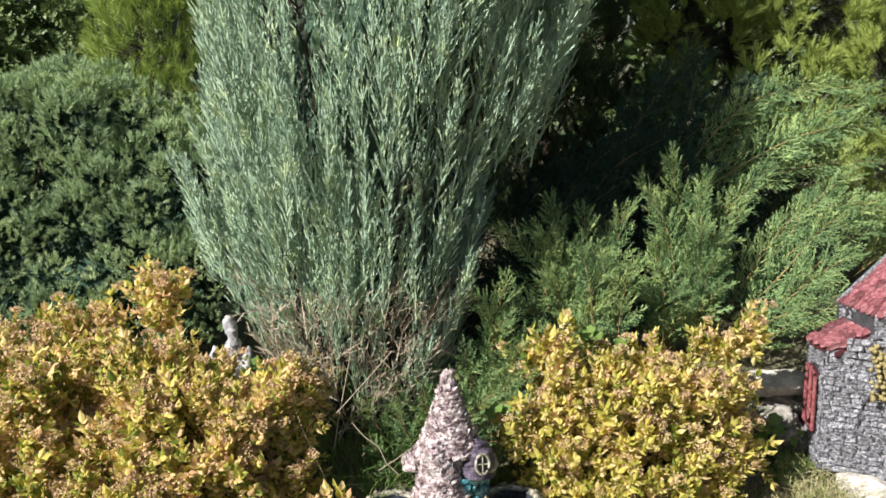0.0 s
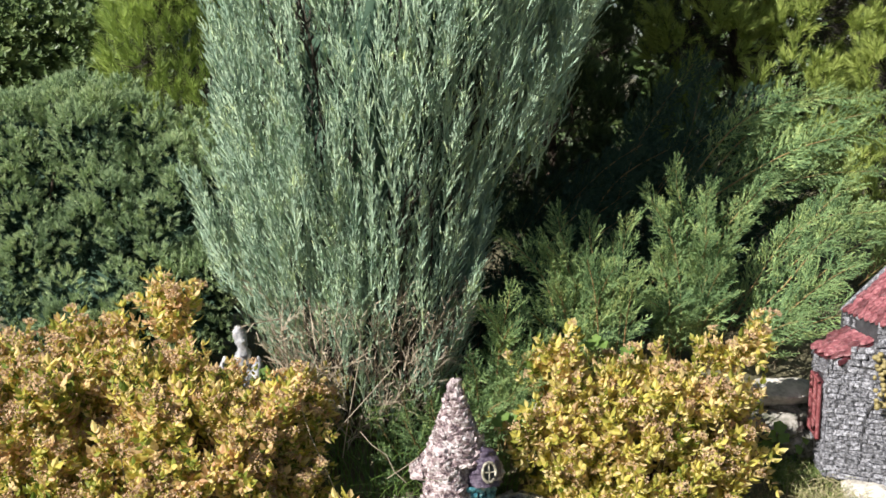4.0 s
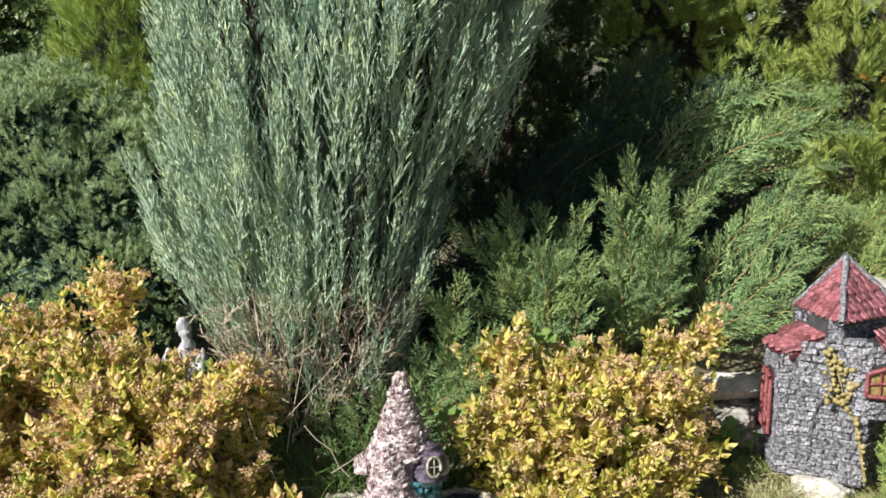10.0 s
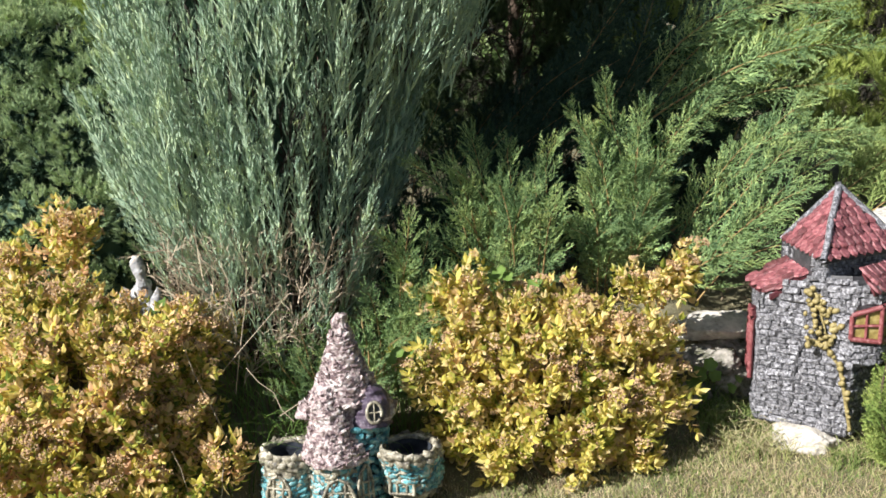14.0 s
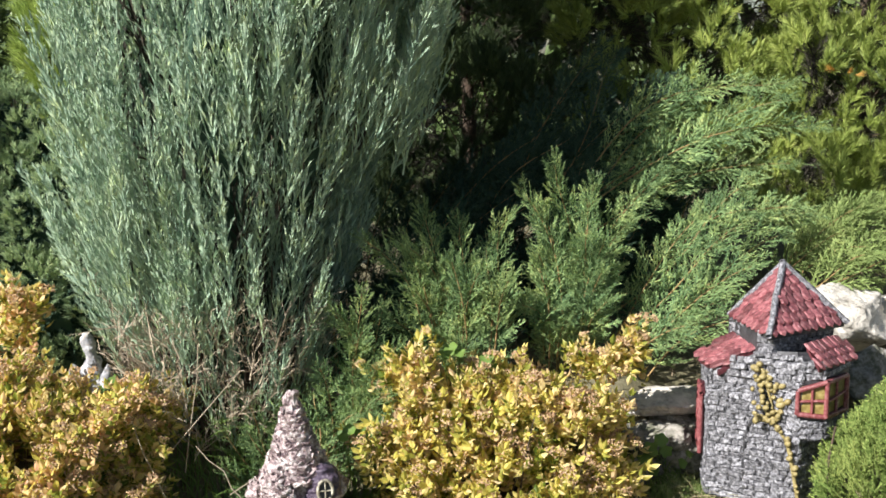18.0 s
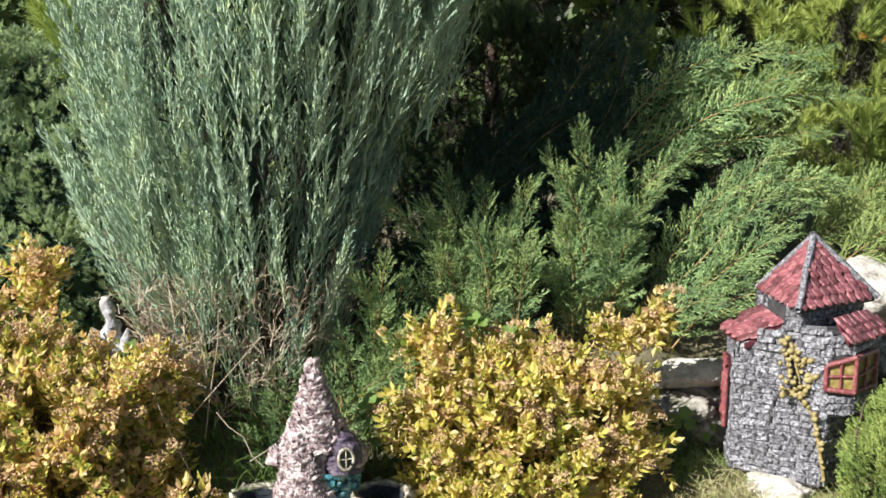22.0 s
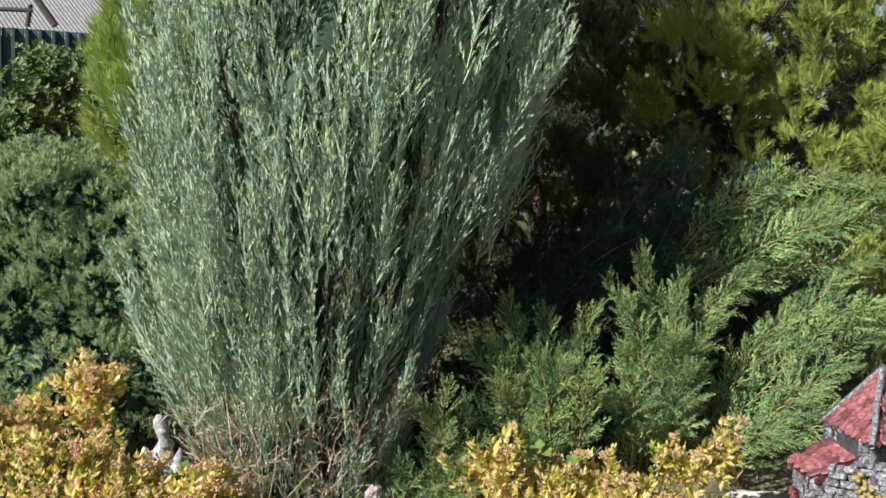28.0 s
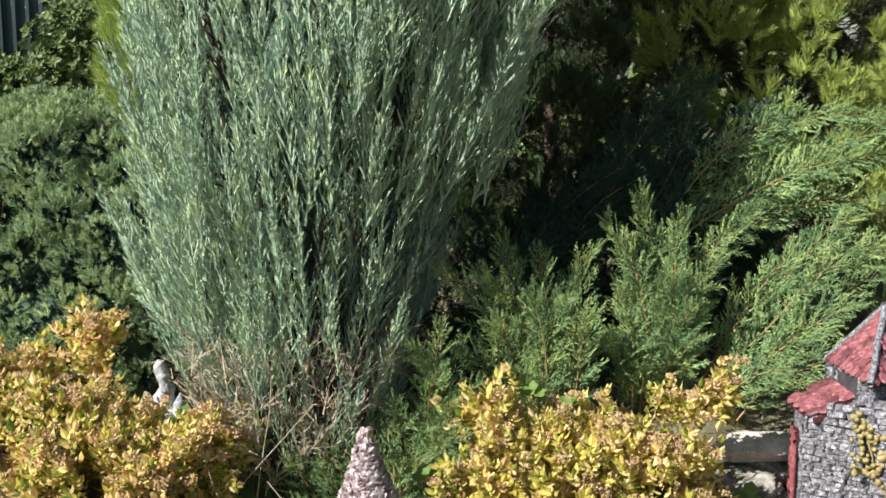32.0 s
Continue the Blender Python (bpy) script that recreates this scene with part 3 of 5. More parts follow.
        ln = np.linalg.norm(ax)
        sidev = unit(np.cross(unit(ax), [0.15, -0.85, 0.5]))
        upv = np.cross(sidev, unit(ax))
        wave = g.normal(0, 0.035, 2) * ln
        flat_way = ax * np.array([1.0, 1.0, -0.6])
        axis = lambda q: b + ax * q[:, None] - flat_way * (arch * np.sin(q * math.pi))[:, None] + np.array([0, 0, 1.0]) * (droop * ln * np.sin(q * math.pi))[:, None] + sidev * (wave[0] * np.sin(q * 5))[:, None] + upv * (wave[1] * np.sin(q * 4))[:, None]
        k = max(10, int(ln / close))
        t = 0.06 + 0.93 * (np.arange(k) + g.uniform(0, 0.8, k)) / k
        way = unit(axis(t + 0.02) - axis(t - 0.02))
        sgn = np.where(np.arange(k) % 2, 1.0, -1.0)
        open_ = (1.05 - 0.75 * t) * g.uniform(0.55, 1.2, k)
        lat = unit(way + sidev * (sgn * open_ * 1.1)[:, None] + upv * (g.normal(0.15, 0.55, k) * open_)[:, None])
        reach = width * (0.30 + 1.0 * np.clip(1.04 - t, 0, 1) ** 0.6) * np.clip(0.45 + 2.0 * t, 0, 1) * g.uniform(1 - ragged, 1 + ragged, k)
        Ps.append(axis(t)), Ds.append(lat), Ss.append(reach)
        attach("branch", mesh_data("branch", *limbs(axis(np.linspace(0, 0.95, 9))[None], stem, 0.0012), M_TWIG, True), root)
    P, D, S = np.concatenate(Ps), np.concatenate(Ds), np.concatenate(Ss)
    temps = [plume(640 + i, 13, 7, 37, 0.36, 0.0115, 1.0 if i % 3 else 0.0, g.normal(0, 0.08), 0.03, 0.115) for i in range(6)]
    fill(root, "shoot", "foliage", temps, P, turns(D, g.uniform(0, 6.28, len(P))), S, mat, singles)


def fanned(g, base, tips, n, spread=0.05):
    """Branches from round one foot to given tips, and n shorter ones between and before them."""
    b = np.array(base, float)
    rows = [(b + g.normal(0, 0.03, 3) + (np.array(e) - b) * [0.25, 0.25, 0.05], e) for e in tips]
    for _ in range(n):
        i, j = g.integers(len(tips), size=2)
        u = g.uniform(0, 1)
        e = (np.array(tips[i]) * u + np.array(tips[j]) * (1 - u) - b) * g.uniform(0.5, 0.9) + b + g.normal(0, spread, 3) + [0, -0.04, 0]
        rows.append((b + g.normal(0, 0.04, 3) + (e - b) * [0.35, 0.35, 0.05], e))
    return rows


def green_junipers():
    lab = "spreading green juniper with long feathery arching branches"
    g = np.random.default_rng(4)
    a = thing("juniper_bush", lab, "juniper", (0.28, 3.44, float(lie(0.28, 3.44))), "spreading junipers")
    plume_plant(a, fanned(g, (0.27, 3.43, 0.42), [(-0.02, 3.34, 0.97), (0.07, 3.36, 0.96), (0.18, 3.45, 1.04), (0.31, 3.45, 1.0), (0.50, 3.48, 1.01), (0.45, 3.35, 0.84), (0.35, 3.32, 0.87), (0.15, 3.30, 0.82), (0.41, 3.50, 0.94), (0.06, 3.30, 0.74)], 13),
                M_GREEN, 0.10, 11, 100, 0.03, arch=0.2)
    b = thing("juniper_bush", lab, "juniper", (0.68, 3.58, float(lie(0.68, 3.58))), "spreading junipers")
    plume_plant(b, fanned(g, (0.68, 3.58, 0.46), [(0.49, 3.50, 1.10), (0.54, 3.52, 1.04), (0.63, 3.55, 1.19), (0.74, 3.58, 1.12), (0.93, 3.62, 1.16), (0.85, 3.50, 0.99), (0.47, 3.38, 0.74), (0.59, 3.38, 0.74), (0.74, 3.44, 0.84), (0.69, 3.42, 0.97)], 13),
                M_GREEN, 0.105, 12, 100, 0.02, arch=0.2)
    c = thing("juniper_bush", lab, "juniper", (0.9, 3.65, float(lie(0.9, 3.65))), "spreading junipers")
    plume_plant(c, [((0.81, 3.62, 0.66), (1.32, 3.70, 1.06)), ((0.84, 3.56, 0.60), (1.27, 3.62, 0.95)), ((0.88, 3.52, 0.54), (1.27, 3.52, 0.84)), ((0.90, 3.46, 0.48), (1.22, 3.46, 0.70)), ((0.79, 3.50, 0.50), (1.02, 3.40, 0.66)), ((0.74, 3.80, 1.0), (1.66, 4.0, 1.27)),
                    ((0.76, 3.78, 0.91), (1.52, 3.95, 1.14)), ((0.75, 3.90, 1.10), (1.50, 4.05, 1.47)), ((0.78, 3.85, 1.04), (1.50, 4.0, 1.35)), ((1.0, 3.70, 0.80), (1.47, 3.85, 1.02)), ((1.08, 3.75, 0.78), (1.58, 3.90, 0.97)),
                    ((0.86, 3.54, 0.52), (1.12, 3.50, 0.74)), ((0.80, 3.60, 0.55), (1.10, 3.62, 0.99)), ((0.98, 3.62, 0.62), (1.42, 3.72, 0.90)), ((0.86, 3.84, 0.98), (1.24, 3.92, 1.24)), ((0.80, 3.90, 1.06), (1.18, 4.0, 1.40))],
                M_GREEN, 0.115, 13, 100, 0.09, ragged=0.35)
    d = thing("juniper_bush", "yellow-green creeping juniper lying over pale rocks", "juniper", (1.5, 3.9, float(lie(1.5, 3.9))))
    plume_plant(d, [((1.4, 3.85, 0.7), (1.72, 3.95, 0.88)), ((1.45, 3.9, 0.72), (1.95, 4.2, 0.95)), ((1.5, 3.9, 0.7), (1.98, 4.0, 0.82)), ((1.45, 3.8, 0.66), (1.75, 3.8, 0.80)), ((1.6, 4.0, 0.72), (2.2, 4.3, 0.95)), ((1.7, 3.95, 0.7), (2.2, 3.95, 0.82)), ((1.55, 4.1, 0.75), (2.1, 4.5, 1.0)),
                    ((1.5, 4.0, 0.74), (1.9, 4.1, 0.93)), ((1.42, 3.92, 0.72), (1.82, 4.06, 0.95)), ((1.6, 3.88, 0.68), (2.05, 3.9, 0.84))],
                M_LIME, 0.13, 14, 60, 0.08)
    e = thing("juniper_bush", "small bright green juniper beside the tall blue one", "juniper", (-0.03, 3.3, float(lie(-0.03, 3.3))), "spreading junipers")
    plume_plant(e, fanned(g, (-0.02, 3.24, 0.26), [(-0.12, 3.14, 0.78), (-0.03, 3.18, 0.84), (0.02, 3.12, 0.74), (0.10, 3.16, 0.68), (-0.10, 3.22, 0.82), (0.05, 3.34, 0.76), (0.04, 3.14, 0.62), (-0.14, 3.12, 0.62), (0.0, 3.10, 0.52)], 8),
                M_GREEN, 0.085, 15, 60, 0.0, arch=0.2)
    # f and h carry the blue juniper's shade in their leaf colour.
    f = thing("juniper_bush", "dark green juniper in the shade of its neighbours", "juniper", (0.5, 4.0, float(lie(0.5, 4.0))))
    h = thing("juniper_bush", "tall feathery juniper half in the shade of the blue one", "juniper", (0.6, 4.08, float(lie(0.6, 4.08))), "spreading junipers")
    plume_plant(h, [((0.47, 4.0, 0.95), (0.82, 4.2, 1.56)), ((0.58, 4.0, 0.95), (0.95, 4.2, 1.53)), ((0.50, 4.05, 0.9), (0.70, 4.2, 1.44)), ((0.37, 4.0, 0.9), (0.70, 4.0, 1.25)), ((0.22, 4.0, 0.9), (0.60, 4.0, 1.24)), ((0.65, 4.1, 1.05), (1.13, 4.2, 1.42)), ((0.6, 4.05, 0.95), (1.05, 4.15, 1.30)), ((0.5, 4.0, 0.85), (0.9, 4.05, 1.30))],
                M_SHADE_GREEN, 0.13, 18, 60, 0.08)
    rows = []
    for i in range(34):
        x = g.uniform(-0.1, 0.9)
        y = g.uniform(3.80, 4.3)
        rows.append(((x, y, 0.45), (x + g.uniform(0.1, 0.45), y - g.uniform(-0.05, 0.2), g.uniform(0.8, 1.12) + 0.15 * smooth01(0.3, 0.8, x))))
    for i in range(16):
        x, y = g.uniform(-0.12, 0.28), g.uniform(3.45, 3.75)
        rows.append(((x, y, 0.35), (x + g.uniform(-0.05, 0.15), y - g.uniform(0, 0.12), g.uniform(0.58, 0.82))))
    plume_plant(f, rows, M_SHADE_GREEN, 0.15, 16, 60, 0.12, 0.022)


green_junipers()


def clipped_bush():
    root = thing("rounded_bush", "large rounded grey-green conifer bush with billowing clumps", "bush", (-1.65, 4.2, float(lie(-1.65, 4.2))))
    g = np.random.default_rng(9)
    core = [(-1.62, 4.25, 0.76, 0.46, 0.42, 0.48), (-1.60, 4.3, 1.06, 0.42, 0.34, 0.32), (-1.25, 4.15, 0.75, 0.26, 0.3, 0.45), (-1.9, 4.2, 0.86, 0.3, 0.36, 0.46), (-1.5, 4.0, 0.62, 0.42, 0.26, 0.32), (-1.2, 3.98, 0.55, 0.2, 0.2, 0.28)]
    C, out = blob_points(900, core, 0.86, 21, -0.6)
    C = C[:330] + out[:330] * g.uniform(-0.02, 0.05, (330, 1))
    rad = g.uniform(0.035, 0.085, len(C))
    blobs = np.concatenate([C, np.stack([rad, rad, rad * 1.45], 1)], 1)
    P, d = blob_points(19000, blobs, 0.84, 22, -0.5, 0.74)
    temps = [needle_tuft(40 + i, 26, 0.6, 0.030) for i in range(5)]
    D = d * 0.8 + np.array([-0.1, -0.1, 0.55]) + g.normal(0, 0.25, P.shape)
    fill(root, "shoot", "crown", temps, P, turns(D, g.uniform(0, 6.28, len(P))), g.uniform(0.030, 0.050, len(P)), M_CLIP, 200)
    # dark shoots and a solid core added inside; shade between clumps is their colour
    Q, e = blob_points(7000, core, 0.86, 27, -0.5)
    fill(root, "inner_shoot", "inner_foliage", [spray(45 + i, 7, 42, 0.0, 1, 0.06, 0.55) for i in range(3)], Q - e * 0.07, turns(e + g.normal(0, 0.4, Q.shape), g.uniform(0, 6.28, len(Q))), g.uniform(0.06, 0.10, len(Q)), M_SHADE_GREEN, 0)
    ball = bmesh.new()
    bmesh.ops.create_icosphere(ball, subdivisions=3, radius=1.0)
    bv, bf = np.array([v.co[:] for v in ball.verts]), np.array([[v.index for v in f.verts] for f in ball.faces])
    ball.free()
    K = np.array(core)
    attach("inner_mass", mesh_data("inner_mass", *scatter(bv, bf, K[:, :3], np.repeat(np.eye(3)[None], len(K), 0), K[:, 3:] * 0.72), M_SHADE_GREEN, True), root, kind="stuff")
    m = 30
    ph = g.uniform(0, 6.28, m)
    stems(root, "branch", np.stack([-1.65 + 0.05 * np.cos(ph), 4.3 + 0.05 * np.sin(ph), 0 * ph + 0.2], 1), np.stack([-1.65 + 0.40 * np.cos(ph), 4.3 + 0.25 * np.sin(ph), g.uniform(0.6, 1.2, m)], 1), 0.02, 0.005, M_BARK)


clipped_bush()


def spirea(label, at, blobs, n, seed, heads, singles=230, shoots=50, mat=M_GOLD, leaf=(0.11, 0.16)):
    """A shrub of upright leafy stems, most of them ending in a faded flower head."""
    root = thing("spirea_bush", label, "shrub", (*at, float(lie(*at))), "golden spireas")
    g = np.random.default_rng(seed)
    C, out = blob_points(n, blobs, 0.72, seed + 1, -0.55, 0.6)
    lump = np.array([noise.noise(Vector(p * 9.0)) for p in C])
    keep = lump > -0.22
    C, out, lump = C[keep], out[keep], lump[keep]
    C = C + out * (0.07 * lump + g.uniform(0, 1, len(C)) ** 5 * 0.09)[:, None]
    C[:, 2] = np.maximum(C[:, 2], lie(C[:, 0], C[:, 1]) + 0.03)
    D = unit(out * 0.8 + np.array([-0.05, -0.12, 0.6]) + g.normal(0, 0.28, C.shape))
    L = g.uniform(*leaf, len(C))
    temps = [leafy_shoot(60 + i, 14 + i % 4) for i in range(8)]
    fill(root, "leafy_twig", "foliage", temps, C - D * L[:, None], turns(D, g.uniform(0, 6.28, len(C))), L, mat, singles)
    pick = np.flatnonzero((g.uniform(0, 1, len(C)) < heads) & (C[:, 2] > 0.16))
    H = C[pick]
    E = unit(D[pick] + np.array([0, -0.2, 0.5]))
    hs = [crumbs(80 + i, 40) for i in range(4)]
    fill(root, "flower_head", "flower_mass", hs, H + E * 0.006, turns(E, g.uniform(0, 6.28, len(H))), g.uniform(0.032, 0.062, len(H)), M_RUST, min(250, len(H)), part_label="faded brown flower head")
    pick = g.permutation(len(C))[:shoots + 30]
    z0 = lie(C[pick, 0], C[pick, 1])
    foot = np.stack([at[0] + (C[pick, 0] - at[0]) * 0.35, at[1] + (C[pick, 1] - at[1]) * 0.3], 1)
    st = np.stack([foot[:, 0], foot[:, 1], lie(foot[:, 0], foot[:, 1]) - 0.02], 1)
    stems(root, "stem", st, C[pick], 0.0035, 0.0015, M_BARK, 0.05, singles=20)
    return root


spirea("golden-yellow spirea bush with faded brown flower heads", (0.42, 3.12),
       [(0.40, 3.12, 0.26, 0.33, 0.20, 0.20), (0.38, 3.18, 0.42, 0.30, 0.17, 0.17), (0.60, 3.16, 0.36, 0.18, 0.14, 0.20), (0.12, 3.10, 0.38, 0.11, 0.10, 0.10), (0.15, 3.16, 0.54, 0.09, 0.08, 0.10), (0.70, 3.26, 0.60, 0.10, 0.07, 0.05), (0.80, 3.28, 0.63, 0.05, 0.05, 0.045), (0.74, 3.14, 0.27, 0.08, 0.08, 0.06), (0.38, 3.11, 0.21, 0.31, 0.13, 0.13), (0.43, 3.04, 0.15, 0.27, 0.12, 0.09)], 3300, 31, 0.19, leaf=(0.095, 0.14))
spirea("broad golden-orange spirea bush with faded brown flower heads", (-1.05, 3.1),
       [(-1.0, 3.05, 0.22, 0.42, 0.30, 0.22), (-1.45, 3.1, 0.28, 0.45, 0.30, 0.26), (-1.1, 3.15, 0.42, 0.36, 0.24, 0.20), (-1.5, 3.25, 0.48, 0.36, 0.22, 0.17), (-0.72, 3.06, 0.40, 0.15, 0.13, 0.12), (-0.56, 2.90, 0.13, 0.13, 0.10, 0.09), (-1.13, 3.38, 0.68, 0.09, 0.08, 0.15),
        (-1.35, 3.35, 0.62, 0.15, 0.10, 0.07), (-0.68, 3.16, 0.46, 0.12, 0.10, 0.08), (-0.80, 2.92, 0.14, 0.17, 0.12, 0.11), (-0.86, 3.0, 0.34, 0.20, 0.16, 0.14), (-1.0, 2.98, 0.36, 0.32, 0.2, 0.2), (-1.5, 3.0, 0.4, 0.35, 0.2, 0.2), (-1.1, 2.85, 0.16, 0.35, 0.22, 0.18)], 5200, 32, 0.34, mat=M_AMBER, leaf=(0.10, 0.15))


def pine(label, at, blobs, n, seed, mat=M_PINE, size=(0.11, 0.155), top=2.6, singles=120, up=0.9, soft=False):
    root = thing("pine_tree", label, "pine", (*at, float(lie(*at))), "pines")
    g = np.random.default_rng(seed)
    P, d = blob_points(n, blobs, 0.80, seed, -0.6, 0.6)
    D = d * 0.45 + np.array([-0.08, -0.15, up]) + g.normal(0, 0.2, P.shape)
    S = g.uniform(*size, len(P))
    temps = [needle_tuft(90 + i, 60, 0.6, 0.009) for i in range(4)] if soft else [brush(90 + i, 2 + i % 3, 80) for i in range(5)]
    fill(root, "needle_tuft", "needles", temps, P, turns(D, g.uniform(0, 6.28, len(P))), S, mat, singles)
    # filler twigs added behind the tufts; their near-black colour stands for shade
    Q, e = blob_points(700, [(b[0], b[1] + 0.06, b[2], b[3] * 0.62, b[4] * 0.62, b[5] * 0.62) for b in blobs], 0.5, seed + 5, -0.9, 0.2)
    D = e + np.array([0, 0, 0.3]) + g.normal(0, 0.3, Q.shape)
    fill(root, "inner_twig", "inner_twig_rest", [spray(230 + i, 12, 40, 0.0, 3, 0.007, 0.5) for i in range(3)], Q - unit(D) * 0.1, turns(D, g.uniform(0, 6.28, len(Q))), g.uniform(0.16, 0.26, len(Q)), M_SHADE_TWIG, 0)
    trunk = np.array([[(at[0], at[1], 0.2), (at[0] + 0.02, at[1], 0.9), (at[0] - 0.02, at[1], 1.6), (at[0], at[1], top)]])
    attach("trunk", mesh_data("trunk", *limbs(trunk, 0.05, 0.012, 7), M_BARK, True), root)
    k = min(len(P), 60)
    pick = g.permutation(len(P))[:k]
    st = np.stack([np.full(k, at[0]), np.full(k, at[1]), np.clip(P[pick, 2] - g.uniform(0.15, 0.4, k), 0.4, top)], 1)
    stems(root, "branch", st, P[pick], 0.007, 0.0025, M_BARK, 0.06)
    return root


pine("dense mountain pine with yellow-green needle tufts", (1.2, 4.85), [(1.25, 4.75, 1.35, 0.42, 0.45, 0.45), (1.2, 4.85, 2.0, 0.45, 0.45, 0.5), (0.95, 4.6, 1.7, 0.25, 0.25, 0.3), (1.5, 4.7, 1.75, 0.3, 0.3, 0.3), (1.3, 4.55, 0.95, 0.4, 0.3, 0.3)], 600, 41)
# The shade on this pine is put into its needle colour.
pine("shaded dark green pine behind the junipers", (0.35, 5.0), [(0.2, 4.85, 0.75, 0.6, 0.35, 0.35), (0.35, 5.0, 1.2, 0.55, 0.4, 0.6), (0.3, 5.05, 2.0, 0.6, 0.4, 0.6), (0.75, 4.9, 1.6, 0.3, 0.3, 0.6), (0.0, 4.6, 0.62, 0.5, 0.3, 0.26), (0.5, 4.7, 0.75, 0.5, 0.3, 0.3), (0.25, 4.65, 1.15, 0.4, 0.25, 0.4), (0.3, 4.7, 1.75, 0.4, 0.25, 0.4)], 1250, 44, M_PINE_SHADE, (0.12, 0.17), 2.6, 80)
pine("mountain pine with yellow-green tufts and some orange needles", (2.05, 4.75), [(1.95, 4.7, 1.1, 0.35, 0.4, 0.5), (2.0, 4.8, 1.8, 0.4, 0.4, 0.5), (1.75, 4.45, 1.35, 0.14, 0.14, 0.35), (2.3, 4.7, 1.3, 0.4, 0.4, 0.6), (1.72, 4.42, 0.98, 0.22, 0.2, 0.22), (2.1, 4.45, 0.95, 0.3, 0.2, 0.25)], 700, 42)
pine("pine with soft bright green needles behind the bushes", (-1.3, 5.8), [(-1.3, 5.8, 1.3, 0.6, 0.4, 0.7), (-1.25, 5.8, 2.1, 0.5, 0.4, 0.6), (-1.65, 5.55, 1.6, 0.22, 0.2, 0.5), (-0.7, 5.9, 1.6, 0.6, 0.4, 0.9), (-1.5, 5.5, 1.9, 0.3, 0.2, 0.5)], 2600, 43, M_SOFT, (0.12, 0.18), soft=True)


# thuja beside the small castle
def thuja():
    root = thing("thuja_bush", "round bright green thuja bush on the lawn", "bush", (1.54, 2.98, float(lie(1.54, 2.98))))
    g = np.random.default_rng(24)
    core = [(1.54, 2.98, 0.30, 0.24, 0.22, 0.24), (1.58, 2.98, 0.46, 0.16, 0.15, 0.17), (1.42, 2.93, 0.28, 0.14, 0.13, 0.18)]
    P, out = blob_points(4200, core, 0.86, 23, -0.7)
    D = out * 0.7 + np.array([-0.1, 0, 0.8]) + g.normal(0, 0.25, P.shape)
    temps = [spray(50 + i, 9, 36, 0.8, 3, 0.03, 0.5, 0.28, 0.8) for i in range(4)]
    fill(root, "shoot", "crown", temps, P - unit(D) * 0.03, turns(D, g.uniform(0, 6.28, len(P))), g.uniform(0.035, 0.06, len(P)), M_THUJA, 200)
    stems(root, "stem", [(1.54, 2.98, 0.05)] * 12, np.stack([1.54 + g.normal(0, 0.1, 12), 2.98 + g.normal(0, 0.1, 12), g.uniform(0.3, 0.5, 12)], 1), 0.008, 0.003, M_BARK)


thuja()
# ---- castle and spire planters ----


def paint(name, low, mid, high, scale=30.0, rough=0.5, bump=0.5):
    """Hand-painted ceramic: dark in the hollows, light where it was dry-brushed."""
    return rough_material(name, [(0.18, low), (0.5, mid), (0.85, high)], scale, bump, rough, scale * 5, 0.005, spec=0.5)


M_CORE = paint("dark_castle_paint", (0.012, 0.012, 0.014), (0.04, 0.04, 0.044), (0.10, 0.10, 0.105))
M_STONE = rough_material("grey_castle_paint", [(0.33, (0.028, 0.028, 0.032)), (0.46, (0.12, 0.12, 0.13)), (0.59, (0.27, 0.27, 0.29)), (0.77, (0.57, 0.57, 0.59))], 110, 0.9, 0.38, 320, 0.006, spec=0.6, vary=0.7)
M_TILE = rough_material("red_tile_paint", [(0.24, (0.05, 0.018, 0.022)), (0.48, (0.20, 0.062, 0.07)), (0.66, (0.34, 0.145, 0.15)), (0.82, (0.58, 0.40, 0.40))], 70, 0.9, 0.36, 300, 0.005, spec=0.5, vary=0.8)
M_PLUM = paint("dark_red_paint", (0.02, 0.006, 0.008), (0.07, 0.015, 0.02), (0.14, 0.04, 0.045), 40)
M_RED = paint("red_frame_paint", (0.09, 0.018, 0.02), (0.21, 0.055, 0.058), (0.44, 0.24, 0.23), 70, 0.45)
M_YELLOW = paint("yellow_pane_paint", (0.10, 0.075, 0.02), (0.26, 0.20, 0.06), (0.46, 0.39, 0.17), 70)
M_IVY = paint("olive_gold_paint", (0.07, 0.055, 0.025), (0.25, 0.20, 0.075), (0.50, 0.43, 0.22), 90)


def lump_mesh(name, mat, seed, inset=0.72, wob=0.10, smooth=False):
    """A block one unit wide (x) and high (z) that swells towards -y."""
    g = np.random.default_rng(seed)
    sq = np.array([[-0.5, -0.5], [0.5, -0.5], [0.5, 0.5], [-0.5, 0.5]])
    V = []
    for k, y in ((1.0, 0.25), (0.96, -0.45), (inset, -1.0)):
        q = sq * k + g.normal(0, wob * 0.5, (4, 2))
        V += [(a, y + g.normal(0, wob), b) for a, b in q]
    F = [[r * 4 + i, r * 4 + (i + 1) % 4, r * 4 + 4 + (i + 1) % 4, r * 4 + 4 + i] for r in range(2) for i in range(4)] + [[8, 9, 10, 11]]
    return mesh_data(name, V, F, mat, smooth)


def piece(name, data, parent, m):
    ob = new(name, data)
    ob.parent = parent
    if parent.parent is None:
        ob.matrix_parent_inverse = Matrix.Translation(-Vector(parent.location))
    ob.matrix_basis = m
    return ob


def frame_of(x, outward, at):
    """A pose with x along the first way and -y towards the second."""
    x = Vector(x).normalized()
